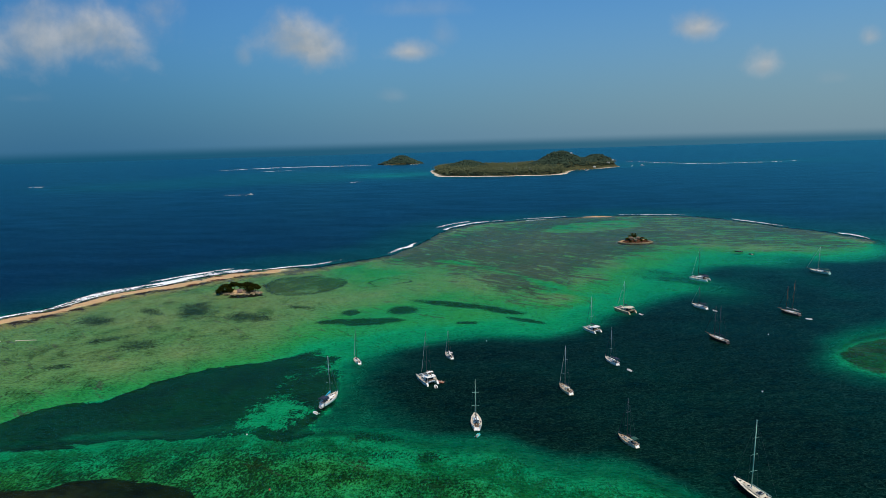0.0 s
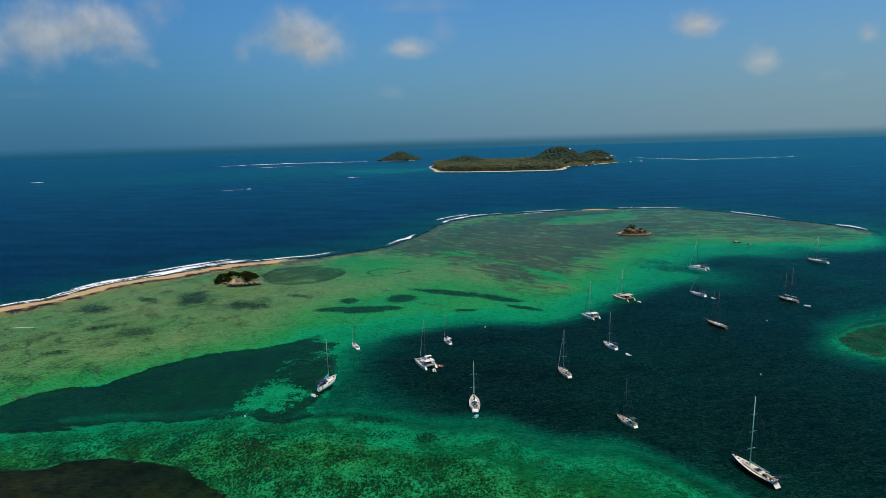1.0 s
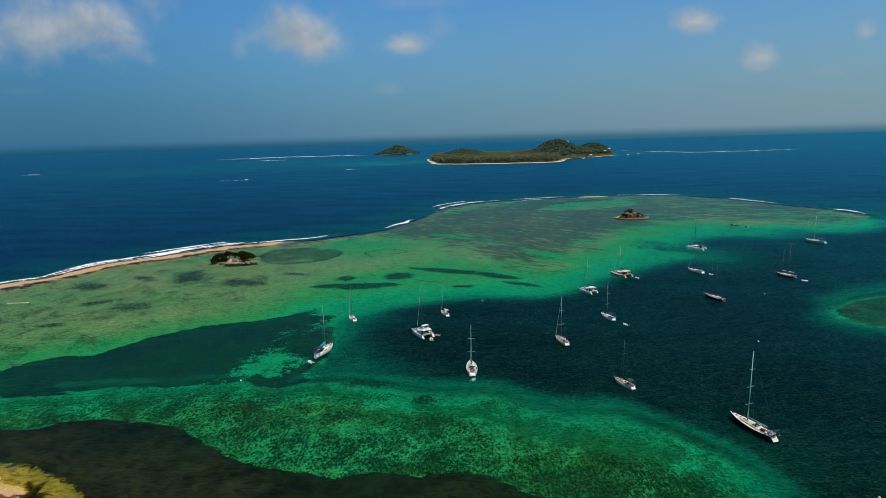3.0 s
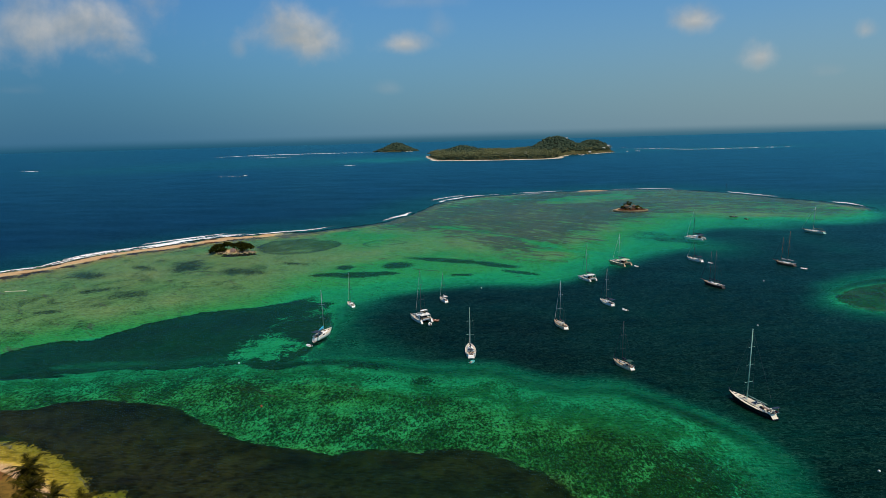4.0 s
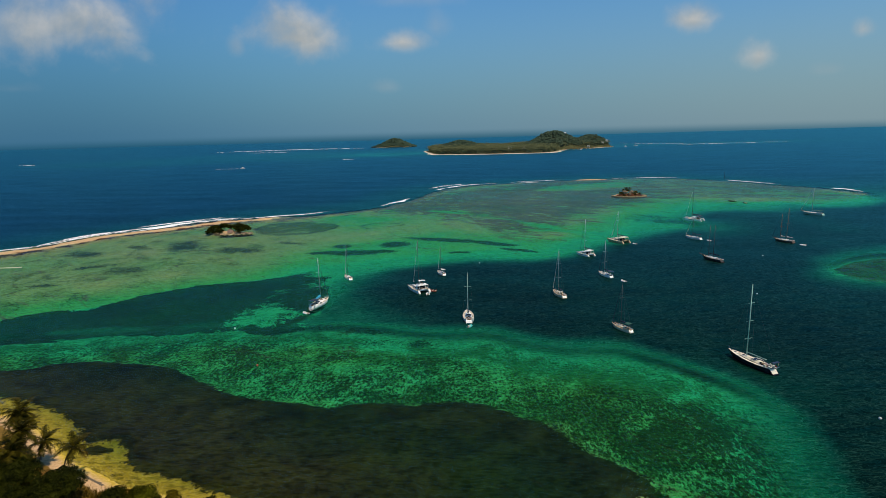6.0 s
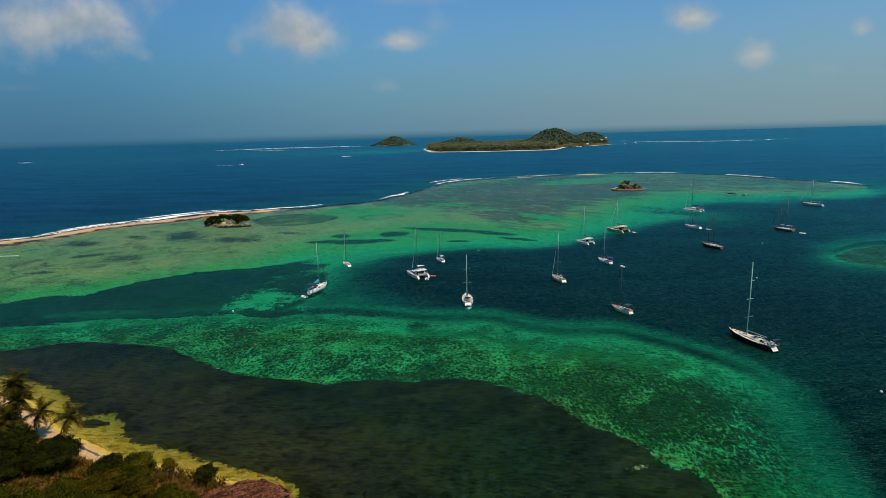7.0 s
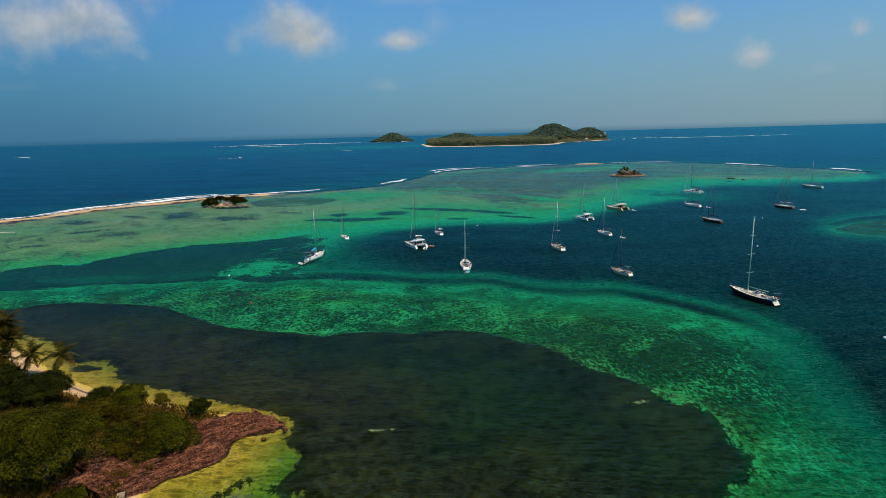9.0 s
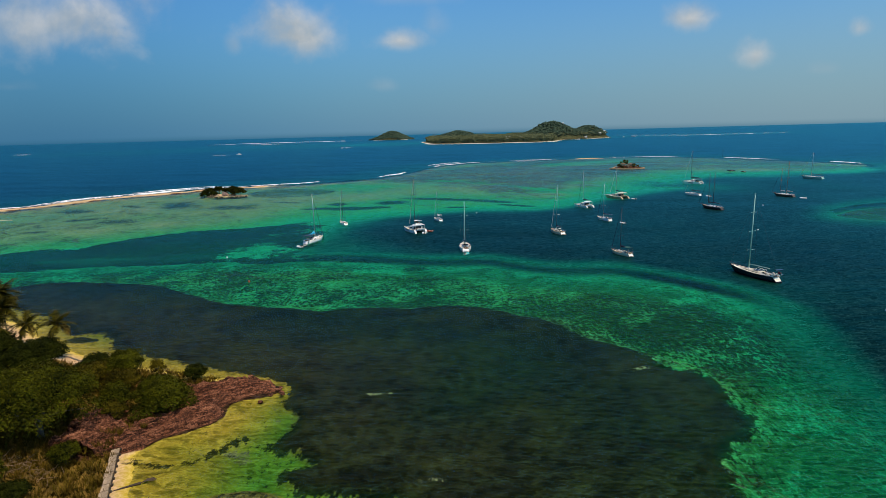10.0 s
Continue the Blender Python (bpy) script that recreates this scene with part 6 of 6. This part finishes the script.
part("wall_block", block(bmesh.new(), (3.2, 0.35, 2.4), (0, -1.4, 1.0), 0.04), PINK, hut)
part("wall_block", block(bmesh.new(), (0.35, 2.8, 2.0), (-1.5, 0, 0.8), 0.04), PINK, hut)
part("wall_block", block(bmesh.new(), (0.35, 2.8, 1.5), (1.5, 0, 0.6), 0.04), PINK, hut)

# the bar island with its stone quay, thatched roofs and palms
THATCH = paint("brown thatch", (0.20, 0.13, 0.075), 0.95, vary=0.3, grain=4, bump=0.8)
quay = base("stone_quay", pose(171, 588, 0), "low pale stone quay round the tiny bar island", "quay")
for k in range(30):
    a = k * 2 * math.pi / 30
    part("quay_stone", block(bmesh.new(), (3.4, 1.5, 1.3), (0, 0, 0), 0.15), CORAL_STONE, quay, at=pose(16.2 * math.cos(a), 8.5 * math.sin(a), 0.35 + 0.08 * math.sin(k * 1.9), 0, 0, math.degrees(math.atan2(8.5 * math.cos(a), -16.2 * math.sin(a)))))
for k, (hx, hy, w, hh) in enumerate(((167, 588, 4.2, 3.0), (174.5, 590, 3.6, 2.6), (170.5, 584.5, 2.6, 2.3))):
    z0 = height_at(hx, hy)
    h = base("thatched_hut", pose(hx, hy, z0 - 0.1), "open beach hut with a brown thatched roof", "hut", "huts on the bar island")
    for sx in (-1, 1):
        for sy in (-1, 1):
            part("post", rod((sx * w * 0.38, sy * w * 0.38, -0.4), (sx * w * 0.38, sy * w * 0.38, hh * 0.62), r=0.09), BARK, h)
    part("counter", block(bmesh.new(), (w * 0.7, w * 0.7, 1.1), (0, 0, 0.5), 0.05), TAN_HULL, h)
    part("roof", loft(bmesh.new(), [[(w * f * math.cos(a) * 0.62, w * f * math.sin(a) * 0.62, z) for a in (q * math.pi / 5 for q in range(10))] for f, z in ((1.12, hh * 0.52), (1.15, hh * 0.58), (0.62, hh * 0.85), (0.08, hh * 1.08))]), THATCH, h)
palm(168.5, 592, 7.6, (0.3, 0), "small coconut palm on the bar island", 41, 16, 0.62)
palm(172.5, 592.5, 7.2, (-0.2, 0.2), "small coconut palm on the bar island", 42, 16, 0.6)
palm(165.5, 590, 6.0, (0.2, 0.2), "small coconut palm on the bar island", 43, 14, 0.55)
for k, (bx, by, r) in enumerate(((163, 588, 2.4), (178, 589, 2.4), (170, 594, 3.0), (176, 584, 1.6), (165, 583.5, 1.5), (181, 587, 1.5))):
    tree(bx, by, r, height_at(bx, by) + r * 0.9, LEAF_OLIVE, "brown green shrub on the bar island", 240 + k, 800, 0.32, 0.6, name="bush", category="bush", lumps=6)

# ------------------------------------------------------------------ the wooded island behind
ISLE = curve_through([(-100, 2050), (-78, 1800), (-62, 1722), (-20, 1690), (100, 1656), (200, 1650), (272, 1655), (300, 1720), (335, 1826), (430, 1900), (522, 1998), (500, 2110), (390, 2190), (200, 2160), (40, 2170), (-70, 2150), (-100, 2050)])


def isle_height(x, y):
    d = signed(x + 7 * wobble(x, y, 90, 1), y + 7 * wobble(x, y, 80, 3), ISLE)
    z = -0.8 + 1.5 * step(d, -9, 5) + 4.4 * step(d, 6, 60)
    for cx, cy, a, b, h in ((328, 1955, 72, 105, 41), (300, 1940, 60, 80, 8), (450, 2030, 48, 70, 29), (505, 2020, 40, 60, 10), (28, 1960, 60, 80, 24), (-30, 1990, 60, 70, 6), (240, 1905, 60, 60, 7)):
        z = z + h * np.exp(-((x - cx) / a) ** 2 - ((y - cy) / b) ** 2) * step(d, -5, 30)
    return z + 1.2 * wobble(x, y, 55, 2) * step(d, 20, 60), d


def hump(x, y):
    r = np.sqrt(((x + 268) / 100) ** 2 + ((y - 2690) / 75) ** 2)
    return -3.0 + 31.0 * np.exp(-((x + 264) / 55) ** 2 - ((y - 2690) / 60) ** 2) + 6.0 * (1 - step(r, 0.6, 1.1)), 60 * (1.0 - r)


def isle_material():
    m, n = material("island ground")
    geo = n.add("ShaderNodeNewGeometry").outputs["Position"]
    z = n.add("ShaderNodeSeparateXYZ", {0: geo}).outputs[2]
    fine = n.noise(geo, 0.15, 5.0)
    sand = n.mix(fine, (0.62, 0.52, 0.36, 1), (0.78, 0.70, 0.54, 1))
    wood = n.mix(n.smooth(fine, 0.35, 0.65), (0.030, 0.034, 0.015, 1), (0.09, 0.085, 0.035, 1))
    col = n.mix(n.smooth(n.math("ADD", z, n.math("MULTIPLY", fine, 1.5)), 1.15, 1.9), sand, wood)
    n.add("ShaderNodeOutputMaterial", {0: n.add("ShaderNodeBsdfPrincipled", {"Base Color": col, "Roughness": 0.95, "Specular IOR Level": 0.1})})
    return m


ISLE_GROUND = isle_material()


def canopy_clumps(name, label, pts, radii, mat, parent, seed):
    """Tree tops as rough eight sided lumps, one for each tree."""
    rng = np.random.default_rng(seed)
    dirs = np.array([(math.cos(a) * c, math.sin(a) * c, s) for s, c, k0 in ((0.0, 1.0, 0.0), (0.62, 0.78, 0.5)) for a in ((k + k0) * 2 * math.pi / 6 for k in range(6))] + [(0, 0, 1.05)])
    faces0 = [(i, (i + 1) % 6, 6 + i) for i in range(6)] + [((i + 1) % 6, 6 + (i + 1) % 6, 6 + i) for i in range(6)] + [(6 + i, 6 + (i + 1) % 6, 12) for i in range(6)]
    n = len(pts)
    jit = 1 + 0.28 * rng.normal(size=(n, 13, 1))
    v = pts[:, None, :] + dirs[None] * radii[:, None, None] * np.array([1, 1, 0.95]) * jit
    f = (np.array(faces0)[None] + (np.arange(n) * 13)[:, None, None]).reshape(-1, 3)
    me = bpy.data.meshes.new(name)
    me.from_pydata(v.reshape(-1, 3).tolist(), [], f.tolist())
    me.materials.append(mat)
    ob = new(name, me)
    ob.parent = parent
    return tagged(ob, label, kind="stuff")


def far_palms(name, label, pts, mat, parent, seed):
    """Distant palms: a thin trunk and a star of drooping fronds."""
    rng = np.random.default_rng(seed)
    V, Fc = [], []
    for (x, y, z) in pts:
        h = 8 + 7 * rng.random()
        lx, ly = rng.normal() * 0.8, rng.normal() * 0.8
        o = len(V)
        V += [(x - 0.22, y, z - 1), (x + 0.22, y, z - 1), (x + lx + 0.16, y + ly, z + h), (x + lx - 0.16, y + ly, z + h)]
        Fc.append((o, o + 1, o + 2, o + 3))
        a0 = rng.random() * 6
        for k in range(9):
            a = a0 + k * 0.698
            L = 3.6 + 1.6 * rng.random()
            up = 0.9 if k % 2 else 0.1
            c = (x + lx, y + ly, z + h)
            mx, my, mz = c[0] + math.cos(a) * L * 0.55, c[1] + math.sin(a) * L * 0.55, c[2] + up
            ex, ey, ez = c[0] + math.cos(a) * L, c[1] + math.sin(a) * L, c[2] - 1.7 + up
            wx_, wy_ = -math.sin(a) * 0.62, math.cos(a) * 0.62
            o = len(V)
            V += [c, (mx + wx_, my + wy_, mz - 0.25), (ex, ey, ez), (mx - wx_, my - wy_, mz - 0.25), (mx, my, mz)]
            Fc += [(o, o + 1, o + 4), (o + 1, o + 2, o + 4), (o + 2, o + 3, o + 4), (o + 3, o, o + 4)]
    me = bpy.data.meshes.new(name)
    me.from_pydata(V, [], Fc)
    me.materials.append(mat)
    ob = new(name, me)
    ob.parent = parent
    return tagged(ob, label, kind="stuff")




def trimmed(name, xs, ys, z, d, mat):
    """A sheet cut off a little outside its shoreline."""
    ob = sheet(name, xs, ys, z, mat)
    bm = bmesh.new()
    bm.from_mesh(ob.data)
    bm.verts.ensure_lookup_table()
    out = [bm.verts[i] for i in np.flatnonzero(d.ravel() < -9)]
    bmesh.ops.delete(bm, geom=out, context="VERTS")
    bm.to_mesh(ob.data)
    bm.free()
    return ob


ix, iy = np.arange(-150, 571, 7.0), np.arange(1620, 2240, 8.0)
isle = tagged(trimmed("island", ix, iy, *isle_height(*np.meshgrid(ix, iy)), ISLE_GROUND), "wooded island with two hills and a white beach", "island")
hx, hy = np.arange(-400, -120, 7.0), np.arange(2600, 2790, 8.0)
hump_ob = tagged(trimmed("islet", hx, hy, *hump(*np.meshgrid(hx, hy)), ISLE_GROUND), "low wooded hill standing apart in the sea", "islet")
rng2 = np.random.default_rng(9)
cx, cy = -120 + 660 * rng2.random(26000), 1640 + 560 * rng2.random(26000)
cz, cd = isle_height(cx, cy)
hilly = step(cz, 7, 14)
ok = (cd > 16) & (rng2.random(len(cx)) < 0.09 + 0.71 * hilly)
canopy_clumps("tree_canopy", "dense dark green canopy over the hills", np.stack([cx, cy, cz + 0.8], 1)[ok], 2.2 + 2.6 * rng2.random(ok.sum()), LEAF_HAZED, isle, 2)
ok = (cd > 9) & (hilly < 0.5) & (rng2.random(len(cx)) < 0.30)
far_palms("palm_grove", "coconut palms over the flat part of the island", np.stack([cx, cy, cz], 1)[ok], PALM_HAZED, isle, 3)
cx, cy = -380 + 230 * rng2.random(3000), 2620 + 150 * rng2.random(3000)
cz, cd = hump(cx, cy)
ok = (cd > 0.5) & (rng2.random(3000) < 0.85)
canopy_clumps("tree_canopy", "dense green canopy over the hill", np.stack([cx, cy, cz + 0.8], 1)[ok], 2.4 + 2.6 * rng2.random(ok.sum()), LEAF_HAZED, hump_ob, 4)

HOUSE_WALL = paint("cream house wall", (0.62, 0.57, 0.48), 0.8, vary=0.08)
HOUSE_ROOF = paint("pale roof sheet", (0.55, 0.53, 0.50), 0.6, vary=0.12)


def house(x, y, w, d, h, label):
    z = float(isle_height(np.array([x]), np.array([y]))[0][0])
    ob = base("house", pose(x, y, z + 1.0), label, "house", "houses on the wooded island")
    part("wall", block(bmesh.new(), (w, d, h), (0, 0, h / 2 - 1), 0.05), HOUSE_WALL, ob)
    part("roof", loft(bmesh.new(), [[(-w * 0.58, -d * 0.6, h - 1), (w * 0.58, -d * 0.6, h - 1), (w * 0.58, d * 0.6, h - 1), (-w * 0.58, d * 0.6, h - 1)], [(-w * 0.4, -0.1, h + 0.8), (w * 0.4, -0.1, h + 0.8), (w * 0.4, 0.1, h + 0.8), (-w * 0.4, 0.1, h + 0.8)]]), HOUSE_ROOF, ob)
    for k in (-1, 0, 1):
        part("window", block(bmesh.new(), (w * 0.16, 0.1, h * 0.4), (k * w * 0.3, -d / 2, h * 0.35 - 0.5)), GLASS_DARK, ob)


for args in ((120, 1800, 9, 6, 9), (165, 1790, 12, 6, 8.5), (205, 1785, 8, 6, 9), (352, 1930, 6, 5, 6), (500, 2000, 9, 6, 7), (478, 1966, 9, 5, 4), (420, 1905, 8, 5, 3.5)):
    house(*args, "pale holiday house half hidden by trees")

# ------------------------------------------------------------------ small things on the water
beacon = base("reef_beacon", pose(335, 748, -1.5), "thin dark beacon post on the outer reef", "beacon")
part("post", rod((0, 0, 0), (0, 0, 9.5), r=0.16), BLACK_WOOD, beacon)
part("topmark", block(bmesh.new(), (0.9, 0.9, 0.9), (0, 0, 9.6), 0.1, 0.4), BLACK_WOOD, beacon)
for fx, fy, L, turn in ((-268, 313, 9, 62), (-252, 318, 12, 5)):
    f = base("float_line", pose(fx, fy, 0.02, 0, 0, turn), "pale yellow floating boom over the shallow lagoon", "floating boom", "floating booms")
    for k in range(6):
        part("float_link", rod((-L / 2 + L * k / 6, 0.1 * math.sin(k), 0.05), (-L / 2 + L * (k + 0.92) / 6, 0.1 * math.sin(k + 1), 0.05), r=0.22), CREAM, f)
for bx, by, L, turn, label in ((-452, 1266, 11, 8, "white motor boat with a foaming wake"), (600, 2010, 14, 150, "white motor boat at anchor off the island"), (560, 1985, 9, 20, "white motor boat at anchor off the island"), (380, 1820, 10, 30, "white motor boat at anchor off the island")):
    b = base("motor_boat", pose(bx, by, 0, 0, 0, turn), label, "motor boat", "far motor boats")
    part("hull", hull_mesh(L, L * 0.32, L * 0.11), GEL, b, smooth=True)
    part("deck", deck_mesh(L, L * 0.32, L * 0.11, 0.02, 0.98), DECK, b)
    part("wheelhouse", block(bmesh.new(), (L * 0.3, L * 0.22, L * 0.16), (0.02 * L, 0, L * 0.18), 0.1, 0.85), GEL, b)
    part("windscreen", block(bmesh.new(), (0.1, L * 0.2, L * 0.07), (0.16 * L, 0, L * 0.20)), GLASS_DARK, b)
breaker([(-456, 1266), (-480, 1262), (-510, 1258)], 0, 3.5, 0.2, 0.6, 30)
